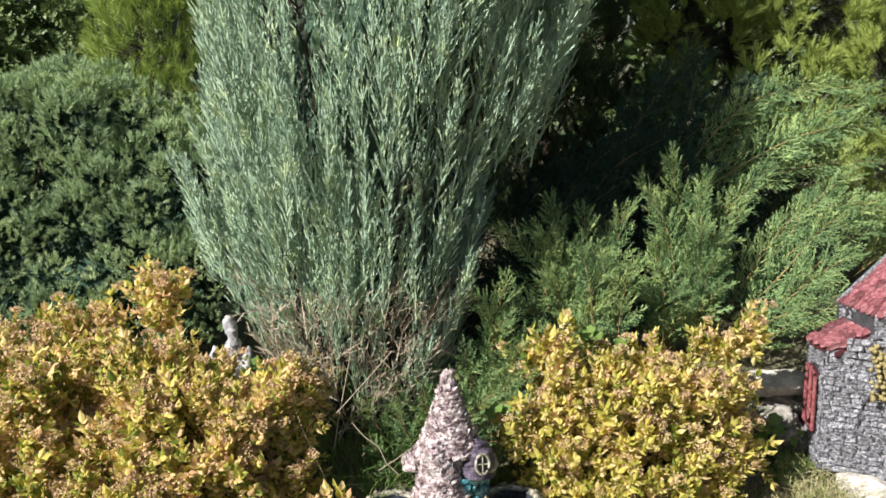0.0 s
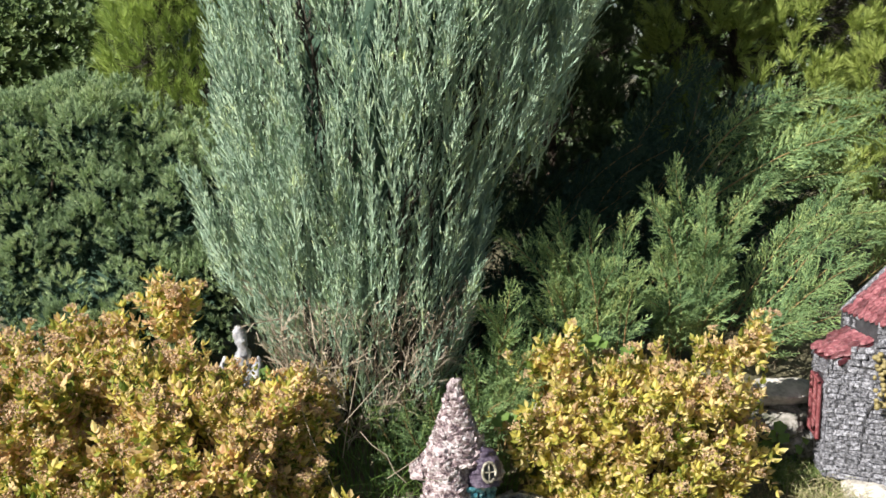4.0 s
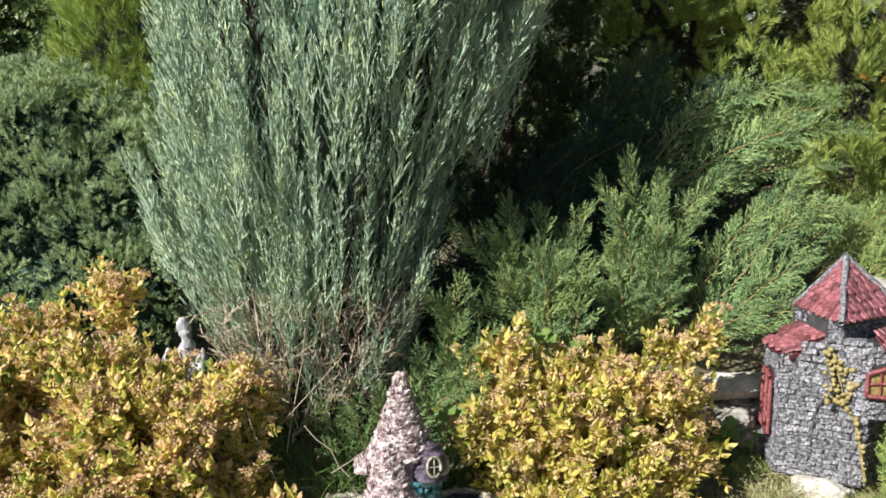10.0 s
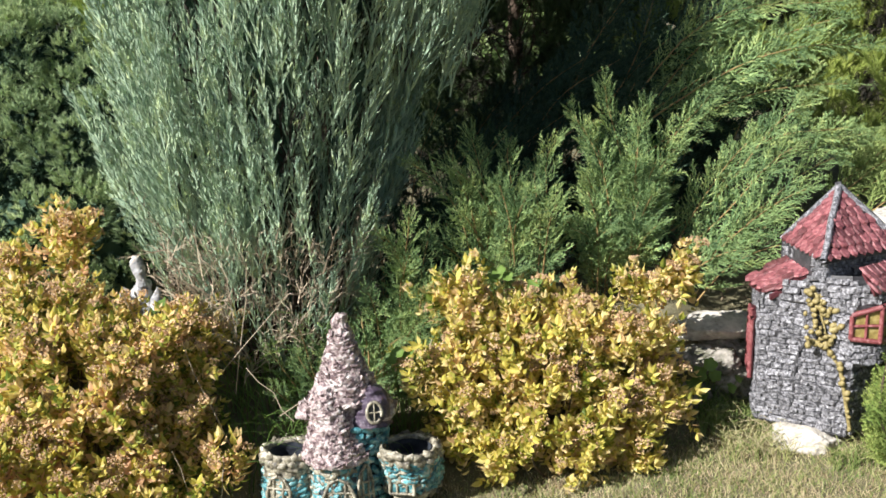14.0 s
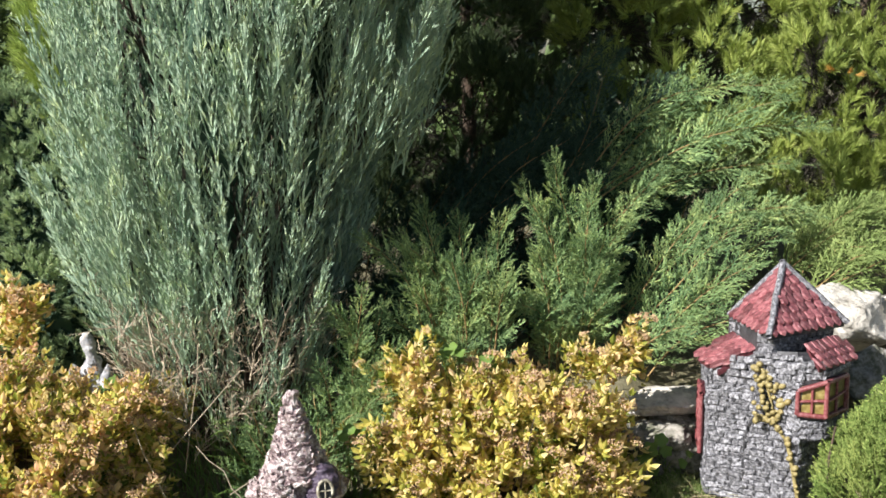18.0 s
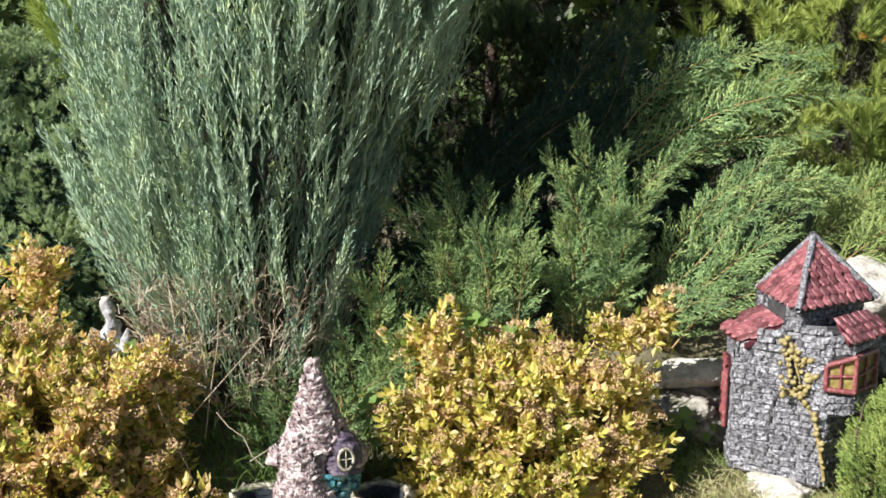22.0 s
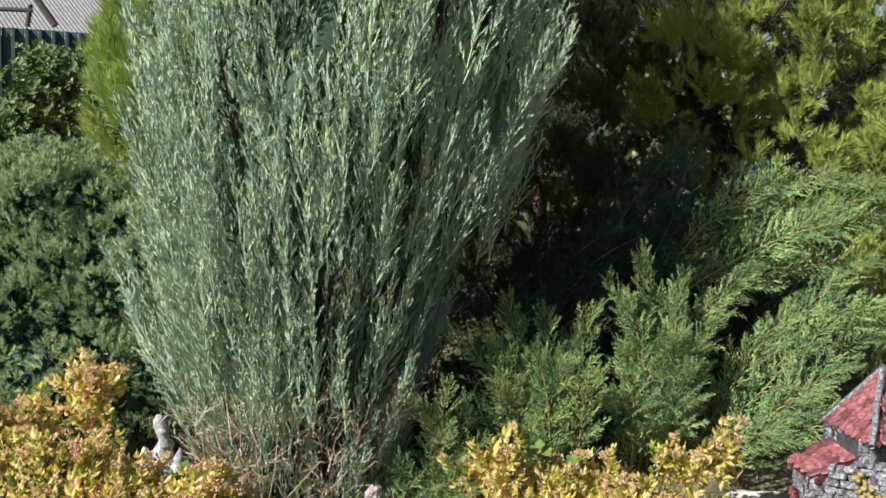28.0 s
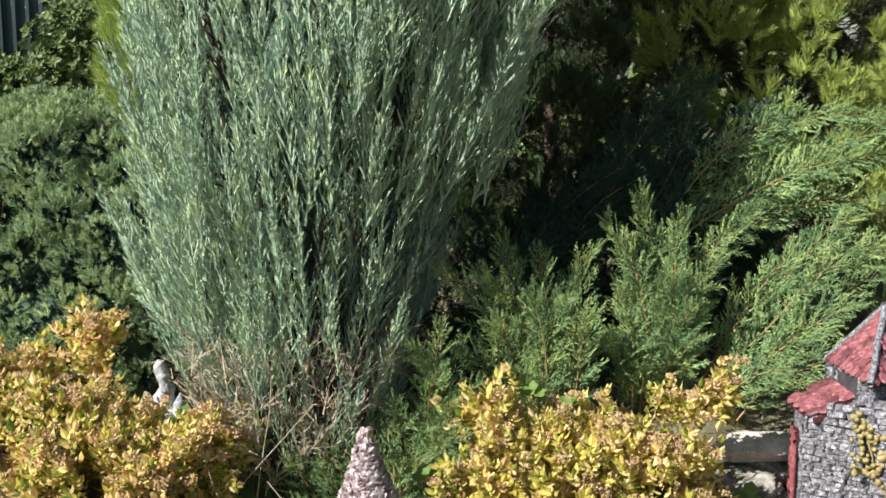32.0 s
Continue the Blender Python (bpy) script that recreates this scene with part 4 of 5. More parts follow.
    y = -Vector(outward)
    y = (y - x * y.dot(x)).normalized()
    z = x.cross(y)
    return Matrix((( x.x, y.x, z.x, at[0]), (x.y, y.y, z.y, at[1]), (x.z, y.z, z.z, at[2]), (0, 0, 0, 1)))


def lay_stones(parent, data, a, b, z0, z1, course, depth, g, skip=None, name="stone", width=(0.9, 2.6)):
    """Courses of uneven stones on an upright face from a to b (plan, left to right seen from outside)."""
    a, b = Vector((*a, 0)), Vector((*b, 0))
    ln = (b - a).length
    u = (b - a) / ln
    out = Vector((u.y, -u.x, 0))
    z = z0
    while z < z1 - course * 0.5:
        h = course * g.uniform(0.65, 1.3)
        s = -g.uniform(0, course)
        while s < ln:
            w = course * g.uniform(*width)
            e = min(s + w, ln)
            c = max(s, 0)
            if e - c > course * 0.4 and not (skip and skip((c + e) / 2 / ln, z + h / 2)):
                m = frame_of(u, out, a + u * (c + e) / 2 + Vector((0, 0, z + h / 2))) @ pose(0, 0, 0, g.normal(0, 7), g.normal(0, 6), g.normal(0, 7)) @ Matrix.Diagonal(((e - c) * 0.97, depth * g.uniform(0.6, 1.3), h * 0.96, 1))
                piece(name, data[int(g.integers(len(data)))], parent, m)
            s = e + course * 0.06
            if w <= 0:
                break
        z += h


def scale_tile(mat, seed):
    """A roof scale: straight at its head, rounded at its foot, 1 wide and long."""
    g = np.random.default_rng(seed)
    out = np.array([[-0.5, 0.5], [-0.5, -0.05], [-0.36, -0.36], [0, -0.52], [0.36, -0.36], [0.5, -0.05], [0.5, 0.5]])
    lo = [(x, y, 0) for x, y in out]
    hi = [(x * 0.86, y * 0.88, 1 + g.normal(0, 0.12)) for x, y in out]
    mid = [(0, 0, 1.25)]
    n = 7
    F = [[i, (i + 1) % n, n + (i + 1) % n] for i in range(n)] + [[i, n + (i + 1) % n, n + i] for i in range(n)] + [[n + i, n + (i + 1) % n, 2 * n] for i in range(n)]
    return mesh_data("tile", lo + hi + mid, np.array(F), mat)


def lay_tiles(parent, data, e0, e1, h0, h1, rows, size, g):
    """Rows of scales on a slope with eave e0-e1 (left to right) and head h0-h1."""
    e0, e1, h0, h1 = (Vector(p) for p in (e0, e1, h0, h1))
    for r in range(rows):
        t = (r + 0.35) / rows
        a, b = e0.lerp(h0, t), e1.lerp(h1, t)
        ln = (b - a).length
        n = max(1, round(ln / size))
        x = (e1 - e0).normalized()
        up = ((h0 + h1) / 2 - (e0 + e1) / 2).normalized()
        nrm = x.cross(up).normalized()
        y = nrm.cross(x)
        for i in range(n):
            s = (i + 0.5 + (0.25 if r % 2 else -0.25) * (n > 2)) / n
            if not 0.02 < s < 0.98:
                continue
            c = a.lerp(b, s) + nrm * 0.004
            m = Matrix(((x.x, y.x, nrm.x, c.x), (x.y, y.y, nrm.y, c.y), (x.z, y.z, nrm.z, c.z), (0, 0, 0, 1)))
            m = m @ pose(0, 0, 0, -7 + g.normal(0, 2), g.normal(0, 3), g.normal(0, 4)) @ Matrix.Diagonal((size * 0.90, size * 1.25, 0.006 * g.uniform(0.8, 1.4), 1))
            piece("tile", data[int(g.integers(len(data)))], parent, m)


def block(corners, z0, z1, taper=1.0):
    c = np.array(corners, float)
    mid = c.mean(0)
    n = len(c)
    bm = bmesh.new()
    lo = [bm.verts.new((x, y, z0)) for x, y in c]
    hi = [bm.verts.new((*(mid + (p - mid) * taper), z1)) for p in c]
    for i in range(n):
        bm.faces.new((lo[i], lo[(i + 1) % n], hi[(i + 1) % n], hi[i]))
    bm.faces.new(hi), bm.faces.new(lo[::-1])
    return bm


def slab(points, thick):
    """A plate through points, thickened downwards."""
    bm = bmesh.new()
    top = [bm.verts.new(p) for p in points]
    low = [bm.verts.new((p[0], p[1], p[2] - thick)) for p in points]
    n = len(points)
    bm.faces.new(top), bm.faces.new(low[::-1])
    for i in range(n):
        bm.faces.new((top[i], low[i], low[(i + 1) % n], top[(i + 1) % n]))
    return bm


def bar(name, p, q, r, mat, parent, sides=6, wob=0.0, label=""):
    p, q = np.array(p, float), np.array(q, float)
    t = np.linspace(0, 1, 5)[:, None]
    path = p + (q - p) * t + rng.normal(0, wob, (5, 3)) * np.sin(t * math.pi)
    return attach(name, mesh_data(name, *limbs(path[None], r, r * 0.92, sides), mat, True), parent, label)


def bead_mesh(name, mat, n=8, k=5):
    prof = [(math.sin(i * math.pi / k) + 1e-3, -math.cos(i * math.pi / k)) for i in range(k + 1)]
    V = [(r * math.cos(j * 2 * math.pi / n), r * math.sin(j * 2 * math.pi / n), z) for r, z in prof for j in range(n)]
    F = [[i * n + j, i * n + (j + 1) % n, (i + 1) * n + (j + 1) % n, (i + 1) * n + j] for i in range(k) for j in range(n)]
    return mesh_data(name, V, F, mat, True)


def castle():
    root = thing("castle_planter", "grey stone-textured ceramic castle with red scale roofs and golden ivy", "garden ornament", (1.2, 3.2, 0.19))
    g = np.random.default_rng(15)
    stones = [lump_mesh("stone", M_STONE, 300 + i, 0.66, 0.17) for i in range(8)]
    tiles = [scale_tile(M_TILE, 320 + i) for i in range(4)]
    A, B, C, D, E, Fc = (1.035, 3.19), (1.265, 3.045), (1.33, 3.03), (1.44, 3.15), (1.40, 3.42), (1.07, 3.42)
    body = part("body", block([A, B, (1.41, 3.17), E, Fc], 0.185, 0.58), M_CORE, root)
    side = lambda s, z: (0.30 < s < 0.72 and 0.30 < z < 0.51)
    lay_stones(body, stones, A, B, 0.19, 0.60, 0.0185, 0.007, g)
    lay_stones(body, stones, Fc, A, 0.19, 0.575, 0.0185, 0.007, g, side)
    lay_stones(body, stones, B, (1.41, 3.17), 0.19, 0.42, 0.0185, 0.007, g)
    bay = part("bay", block([(1.22, 3.07), (1.262, 3.035), C, D, (1.30, 3.25)], 0.41, 0.645), M_CORE, root)
    hole = lambda s, z: 0.475 < z < 0.60
    lay_stones(bay, stones, (1.262, 3.035), C, 0.415, 0.64, 0.0185, 0.007, g, hole)
    lay_stones(bay, stones, C, D, 0.415, 0.62, 0.0185, 0.007, g, hole)
    tower = part("tower", block([(1.165, 3.115), (1.19, 3.10), (1.42, 3.24), (1.36, 3.45), (1.13, 3.35)], 0.56, 0.72), M_CORE, root)
    lay_stones(tower, stones, (1.19, 3.10), (1.42, 3.24), 0.58, 0.715, 0.0185, 0.007, g)
    lay_stones(tower, stones, (1.135, 3.33), (1.19, 3.10), 0.60, 0.715, 0.0185, 0.007, g)
    lay_stones(tower, stones, (1.156, 3.122), (1.196, 3.098), 0.575, 0.715, 0.0185, 0.007, g)
    lay_stones(bay, stones, (1.212, 3.074), (1.264, 3.032), 0.40, 0.61, 0.0185, 0.007, g)
    # front gable wall that leans on the tower
    gable = part("gable", slab([(1.05, 3.175, 0.575), (1.255, 3.05, 0.575), (1.26, 3.075, 0.665), (1.165, 3.13, 0.655)], 0.02), M_CORE, root)
    lay_stones(gable, stones, (1.140, 3.112), (1.268, 3.036), 0.575, 0.655, 0.0185, 0.007, g)
    lay_stones(gable, stones, (1.085, 3.148), (1.150, 3.106), 0.575, 0.640, 0.0185, 0.007, g)
    apex = Vector((1.28, 3.31, 0.872))
    N, R, Bk, L = Vector((1.175, 3.075, 0.712)), Vector((1.45, 3.235, 0.712)), Vector((1.39, 3.49, 0.715)), Vector((1.135, 3.335, 0.714))
    roof = part("roof", slab([N[:], R[:], Bk[:], L[:]], 0.012), M_CORE, root, "red scale roof with grey hips")
    bm = bmesh.new()
    vs = [bm.verts.new(p) for p in (N, R, Bk, L, apex)]
    for i in range(4):
        bm.faces.new((vs[i], vs[(i + 1) % 4], vs[4]))
    part("deck", bm, M_PLUM, roof)
    lay_tiles(roof, tiles, N, R, apex, apex, 7, 0.033, g)
    lay_tiles(roof, tiles, L, N, apex, apex, 7, 0.033, g)
    for p in (N, R, L):
        bar("hip", apex + Vector((0, 0, 0.012)), p + (p - apex).normalized() * 0.014 + Vector((0, 0, 0.010)), 0.0105, M_STONE, roof, 6, 0.002)
    bar("finial", apex, apex + Vector((-0.004, 0, 0.022)), 0.010, M_STONE, roof)
    # lean-to roofs
    lean = part("lean_to_roof", slab([(1.025, 3.30, 0.592), (1.055, 3.155, 0.585), (1.165, 3.155, 0.655), (1.14, 3.34, 0.655)], 0.014), M_PLUM, root)
    lay_tiles(lean, tiles, (1.025, 3.31, 0.594), (1.055, 3.15, 0.588), (1.14, 3.34, 0.658), (1.165, 3.16, 0.658), 4, 0.040, g)
    small = part("bay_roof", slab([(1.30, 3.005, 0.635), (1.465, 3.17, 0.625), (1.42, 3.20, 0.675), (1.28, 3.06, 0.685)], 0.012), M_PLUM, root)
    lay_tiles(small, tiles, (1.295, 3.0, 0.637), (1.468, 3.168, 0.627), (1.28, 3.06, 0.688), (1.42, 3.20, 0.678), 3, 0.037, g)
    # windows
    win = part("bay_window", block([(1.262, 3.031), (1.328, 3.024), (1.42, 3.122), (1.40, 3.2)], 0.49, 0.575), M_YELLOW, root, "yellow panes in a red frame")
    P = [Vector((1.252, 3.03, 0)), Vector((1.331, 3.018, 0)), Vector((1.425, 3.122, 0))]
    zt, zb = (0.562, 0.590, 0.582), (0.492, 0.486, 0.478)
    up = lambda p, z: Vector((p.x, p.y, z))
    for i in range(3):
        bar("frame_bar", up(P[i], zb[i]), up(P[i], zt[i]), 0.0085, M_RED, win, 5)
    for i in range(2):
        bar("frame_bar", up(P[i], zb[i]), up(P[i + 1], zb[i + 1]), 0.0085, M_RED, win, 5)
        bar("frame_bar", up(P[i], zt[i]), up(P[i + 1], zt[i + 1]), 0.0085, M_RED, win, 5)
        mid = P[i].lerp(P[i + 1], 0.5)
        bar("frame_bar", up(mid, zb[i]), up(mid, (zt[i] + zt[i + 1]) / 2), 0.005, M_RED, win, 5)
        bar("frame_bar", up(P[i], 0.53), up(P[i + 1], 0.535), 0.005, M_RED, win, 5)
    lw = part("side_window", block([(1.052, 3.36), (1.026, 3.235), (1.034, 3.232), (1.062, 3.36)], 0.31, 0.50), M_PLUM, root, "dark panes in a red lattice frame")
    q0, q1 = Vector((1.046, 3.362, 0)), Vector((1.022, 3.228, 0))
    for s in (0, 0.5, 1):
        p = q0.lerp(q1, s)
        bar("frame_bar", up(p, 0.305), up(p, 0.505 - 0.03 * abs(s - 0.5)), 0.0085, M_RED, lw, 5)
    for z in (0.305, 0.36, 0.42, 0.495):
        bar("frame_bar", up(q0, z), up(q1, z), 0.007, M_RED, lw, 5)
    # ivy
    trail = np.array([(1.135, 3.128, 0.20), (1.128, 3.128, 0.32), (1.135, 3.120, 0.42), (1.155, 3.105, 0.465), (1.20, 3.078, 0.455), (1.235, 3.053, 0.40), (1.25, 3.040, 0.32), (1.268, 3.030, 0.22)])
    t = np.linspace(0, 7, 40)
    path = np.stack([np.interp(t, np.arange(8), trail[:, i]) for i in range(3)], 1)
    attach("ivy_stem", mesh_data("ivy_stem", *limbs(path[None, :20], 0.0045, 0.005, 6), M_CORE, True), root, "dark bare ivy stem")
    ivy = attach("ivy", mesh_data("ivy", *limbs(path[None, 17:], 0.0065, 0.006, 6), M_IVY, True), root, "golden ivy vine with round leaves")
    twig = np.array([(1.20, 3.072, 0.46), (1.19, 3.082, 0.52), (1.175, 3.090, 0.57), (1.158, 3.10, 0.615)])
    attach("ivy_twig", mesh_data("ivy_twig", *limbs(twig[None], 0.005, 0.003, 5), M_IVY, True), ivy)
    bead = bead_mesh("ivy_leaf", M_IVY)
    spots = [path[int(i)] for i in np.linspace(17, 39, 16)]
    for _ in range(58):
        s = g.uniform(0, 1)
        spots.append(np.array([1.198, 3.072, 0.475]) * (1 - s) + np.array([1.158, 3.10, 0.615]) * s + g.normal(0, 1, 3) * [0.023, 0.006, 0.016] * (1.15 - 0.8 * s))
    for p in spots:
        r = g.uniform(0.0065, 0.0105)
        y = min(p[1] - 0.008, 3.19 - (p[0] - 1.035) * 0.63 - 0.012)
        piece("ivy_leaf", bead, ivy, pose(p[0] + g.normal(0, 0.004), y, p[2], g.uniform(0, 90), g.uniform(0, 90)) @ Matrix.Diagonal((r, r, r * 1.25, 1)))


castle()

M_HAT = rough_material("pink_white_glaze", [(0.32, (0.055, 0.038, 0.048)), (0.45, (0.24, 0.17, 0.17)), (0.58, (0.47, 0.405, 0.39)), (0.74, (0.85, 0.81, 0.78))], 55, 0.9, 0.35, 190, 0.006, spec=0.6, vary=0.4)
M_HAT_DARK = paint("plum_glaze", (0.02, 0.016, 0.03), (0.075, 0.055, 0.085), (0.20, 0.16, 0.19), 60, 0.4, 0.9)
M_TEAL = rough_material("teal_glaze", [(0.3, (0.015, 0.05, 0.06)), (0.44, (0.05, 0.20, 0.235)), (0.56, (0.15, 0.37, 0.39)), (0.68, (0.45, 0.46, 0.38))], 40, 0.7, 0.35, 170, 0.005, spec=0.6, vary=0.6)
M_CREAM = rough_material("cream_glaze", [(0.3, (0.06, 0.055, 0.045)), (0.46, (0.21, 0.19, 0.14)), (0.6, (0.40, 0.37, 0.28)), (0.78, (0.66, 0.63, 0.54))], 42, 0.8, 0.4, 170, 0.005, spec=0.6)
M_INK = paint("dark_glaze", (0.01, 0.012, 0.016), (0.03, 0.035, 0.045), (0.07, 0.08, 0.09), 30, 0.35)


def lathe(profile, centre, n=40, rough=0.0, scale=30.0, lean=(0, 0), seed=0, fine=0):
    """A turned body with an uneven hand-made surface."""
    if fine:
        pr = np.array(profile, float)
        at = np.r_[0, np.cumsum(np.linalg.norm(np.diff(pr, axis=0), axis=1))]
        q = np.linspace(0, at[-1], fine)
        profile = list(zip(np.interp(q, at, pr[:, 0]), np.interp(q, at, pr[:, 1])))
    V, k = [], len(profile)
    for r, z in profile:
        for i in range(n):
            a = i * 2 * math.pi / n
            p = Vector((centre[0] + lean[0] * z + r * math.cos(a), centre[1] + lean[1] * z + r * math.sin(a), centre[2] + z))
            if rough:
                f = noise.noise(p * scale + Vector((seed, 0, 0))) * rough
                if fine:
                    f += (0.5 - abs(noise.noise(p * scale * 2.2))) * rough * 0.9 + noise.noise(p * scale * 5) * rough * 0.35
                p += Vector((math.cos(a) * f, math.sin(a) * f, noise.noise(p * scale * 1.3 + Vector((0, seed, 9))) * rough * 0.5))
            V.append(p[:])
    F = [[i * n + j, i * n + (j + 1) % n, (i + 1) * n + (j + 1) % n, (i + 1) * n + j] for i in range(k - 1) for j in range(n)]
    return np.array(V), np.array(F)


def ring_pieces(parent, name, data, centre, rows, g, depth, lean=(0, 0), arc=(0, 360), fill_=1.12, drop=0.0):
    """Lumps laid round a turned body; rows of (radius, height, piece width, piece height, tilt)."""
    for r, z, w, h, tilt in rows:
        n = max(5, int(2 * math.pi * r / w))
        off = g.uniform(0, 360)
        for i in range(n):
            a = off + i * 360 / n + g.normal(0, 3)
            if not arc[0] <= (a - 180) % 360 <= arc[1]:
                continue
            c, s = math.cos(radians(a)), math.sin(radians(a))
            at = (centre[0] + lean[0] * z + r * c, centre[1] + lean[1] * z + r * s, centre[2] + z + g.normal(0, h * 0.08))
            m = frame_of((-s, c, 0), (c, s, 0), at) @ pose(0, 0, 0, tilt + g.normal(0, 11), g.normal(0, 22), g.normal(0, 11)) @ Matrix.Diagonal((w * fill_ * g.uniform(0.8, 1.1), depth * g.uniform(0.6, 1.4), h * g.uniform(0.85, 1.15), 1))
            piece(name, data[int(g.integers(len(data)))], parent, m)


def arch_window(parent, at, out, w, h, mat, pane, label=""):
    """A small arched lattice window of raised clay strips."""
    out = Vector(out).normalized()
    x = Vector((-out.y, out.x, 0)) * -1
    f = lambda u, v: Vector(at) + x * u + Vector((0, 0, v)) + out * 0.004
    pts = [(-w / 2, 0), (-w / 2, h * 0.55), (-w * 0.3, h * 0.88), (0, h), (w * 0.3, h * 0.88), (w / 2, h * 0.55), (w / 2, 0)]
    bm = bmesh.new()
    vs = [bm.verts.new(f(u, v) - out * 0.002) for u, v in pts]
    bk = [bm.verts.new(f(u, v) - out * 0.014) for u, v in pts]
    bm.faces.new(vs)
    for i in range(7):
        bm.faces.new((vs[i], bk[i], bk[(i + 1) % 7], vs[(i + 1) % 7]))
    win = part("arched_window", bm, pane, parent, label)
    for a, b in zip(pts, pts[1:] + pts[:1]):
        bar("strip", f(*a), f(*b), 0.0055, mat, win, 5, 0.001)
    for u in (-w * 0.2, w * 0.2):
        bar("strip", f(u, 0), f(u, h * 0.93), 0.004, mat, win, 5, 0.001)
    for v in (h * 0.32, h * 0.62):
        bar("strip", f(-w / 2, v), f(w / 2, v + 0.004), 0.004, mat, win, 5, 0.001)


def clay_strips(parent, centre, r, z0, z1, g, n, lean=(0, 0), arc=(150, 340)):
    """Raised strips of cream clay that wind over a turned body."""
    for _ in range(n):
        a0, z = g.uniform(*arc), g.uniform(z0, z1)
        t = np.linspace(0, 1, 9)
        a = np.radians(a0 + g.uniform(-50, 50) * t + 14 * np.sin(t * 6 + g.uniform(0, 6)))
        h = np.clip(z + (g.uniform(-0.09, 0.09)) * t, z0, z1)
        p = np.stack([centre[0] + lean[0] * h + r * np.cos(a), centre[1] + lean[1] * h + r * np.sin(a), centre[2] + h], 1)
        attach("clay_strip", mesh_data("clay_strip", *limbs(p[None], g.uniform(0.005, 0.008), 0.003, 6), M_CREAM, True), parent)


def spire_planter():
    c = (-0.175, 2.975, -0.005)
    root = thing("spire_planter", "ceramic fairy house with pink pointed roof and two teal pots", "garden ornament", c)
    g = np.random.default_rng(51)
    lumps = [lump_mesh("shingle", M_HAT, 400 + i, 0.8, 0.34, False) for i in range(8)]
    creams = [lump_mesh("lump", M_CREAM, 410 + i, 0.55, 0.2, True) for i in range(6)]
    teals = [lump_mesh("brick", M_TEAL, 420 + i, 0.6, 0.16, True) for i in range(4)]
    lean = (-0.035, -0.03)
    prof = [(0.004, 0.605), (0.014, 0.598), (0.019, 0.57), (0.028, 0.535), (0.038, 0.50), (0.055, 0.45), (0.075, 0.40), (0.095, 0.35), (0.115, 0.335), (0.140, 0.318), (0.138, 0.305), (0.10, 0.305), (0.06, 0.32)]
    hv, hf = lathe(prof, c, 96, 0.011, 48, lean, fine=80)
    for v in hv:                       # the brim gives way to the front roof
        dx, dy = v[0] - c[0] + 0.02, v[1] - c[1]
        r = math.hypot(dx, dy)
        ahead = max(0.0, -dy / max(r, 1e-6) - 0.55) / 0.45
        if v[2] < 0.35 and r > 0.085:
            k = 1 - (1 - 0.085 / r) * min(1, ahead * 2.0)
            v[0], v[1] = c[0] - 0.02 + dx * k, c[1] + dy * k
    hat = attach("roof", mesh_data("roof", hv, hf, M_HAT, True), root, "pink and white crumpled pointed roof")
    rows = [(np.interp(z, [0.32, 0.35, 0.40, 0.45, 0.50, 0.54], [0.130, 0.097, 0.076, 0.056, 0.039, 0.028]), z, 0.020, 0.015, 16) for z in np.linspace(0.322, 0.545, 19)]
    rows = [(float(r), float(z), w, h, t) for r, z, w, h, t in rows]
    ring_pieces(hat, "shingle", lumps, c, rows[3:], g, 0.0052, lean)
    for arc in ((0, 35), (140, 360)):
        ring_pieces(hat, "shingle", lumps, c, rows[:3], g, 0.0052, lean, arc)
    body = attach("body", mesh_data("body", *lathe([(0.098, 0.0), (0.102, 0.02), (0.095, 0.10), (0.088, 0.2), (0.082, 0.31)], c, 72, 0.008, 45, fine=40), M_INK, True), root)
    ring_pieces(body, "brick", teals, c, [(0.10, 0.02 + 0.0185 * k, 0.034, 0.016, 0) for k in range(15)], g, 0.008)
    # round tower in front, whose pointed roof runs up into the main one
    pc = (-0.205, 2.905, 0.0)
    front = attach("front_tower", mesh_data("front_tower", *lathe([(0.068, 0.0), (0.074, 0.02), (0.072, 0.10), (0.068, 0.2), (0.06, 0.24)], pc, 60, 0.008, 45, fine=40), M_INK, True), root)
    ring_pieces(front, "brick", teals, pc, [(0.073, 0.03 + 0.018 * k, 0.028, 0.016, 0) for k in range(10)], g, 0.007)
    ring_pieces(front, "lump", creams, pc, [(0.076, 0.010, 0.030, 0.024, 0), (0.072, 0.165, 0.026, 0.016, 0)], g, 0.010)
    clay_strips(front, pc, 0.078, 0.02, 0.20, g, 14)
    roofp = [(0.006, 0.415), (0.026, 0.395), (0.042, 0.355), (0.053, 0.31), (0.066, 0.26), (0.084, 0.217), (0.093, 0.203), (0.089, 0.190), (0.05, 0.20)]
    tip = (-0.10, 0.06)
    porch = attach("porch_roof", mesh_data("porch_roof", *lathe(roofp, (pc[0] + 0.012, pc[1] - 0.022, 0), 72, 0.010, 50, tip, fine=60), M_HAT, True), root, "small pink and white roof over the front tower")
    ring_pieces(porch, "shingle", lumps, (pc[0] + 0.012, pc[1] - 0.022, 0), [(float(np.interp(z, [0.203, 0.217, 0.26, 0.31, 0.355, 0.395], [0.091, 0.082, 0.065, 0.052, 0.041, 0.025])), float(z), 0.019, 0.015, 18) for z in np.linspace(0.207, 0.385, 15)], g, 0.0055, tip)
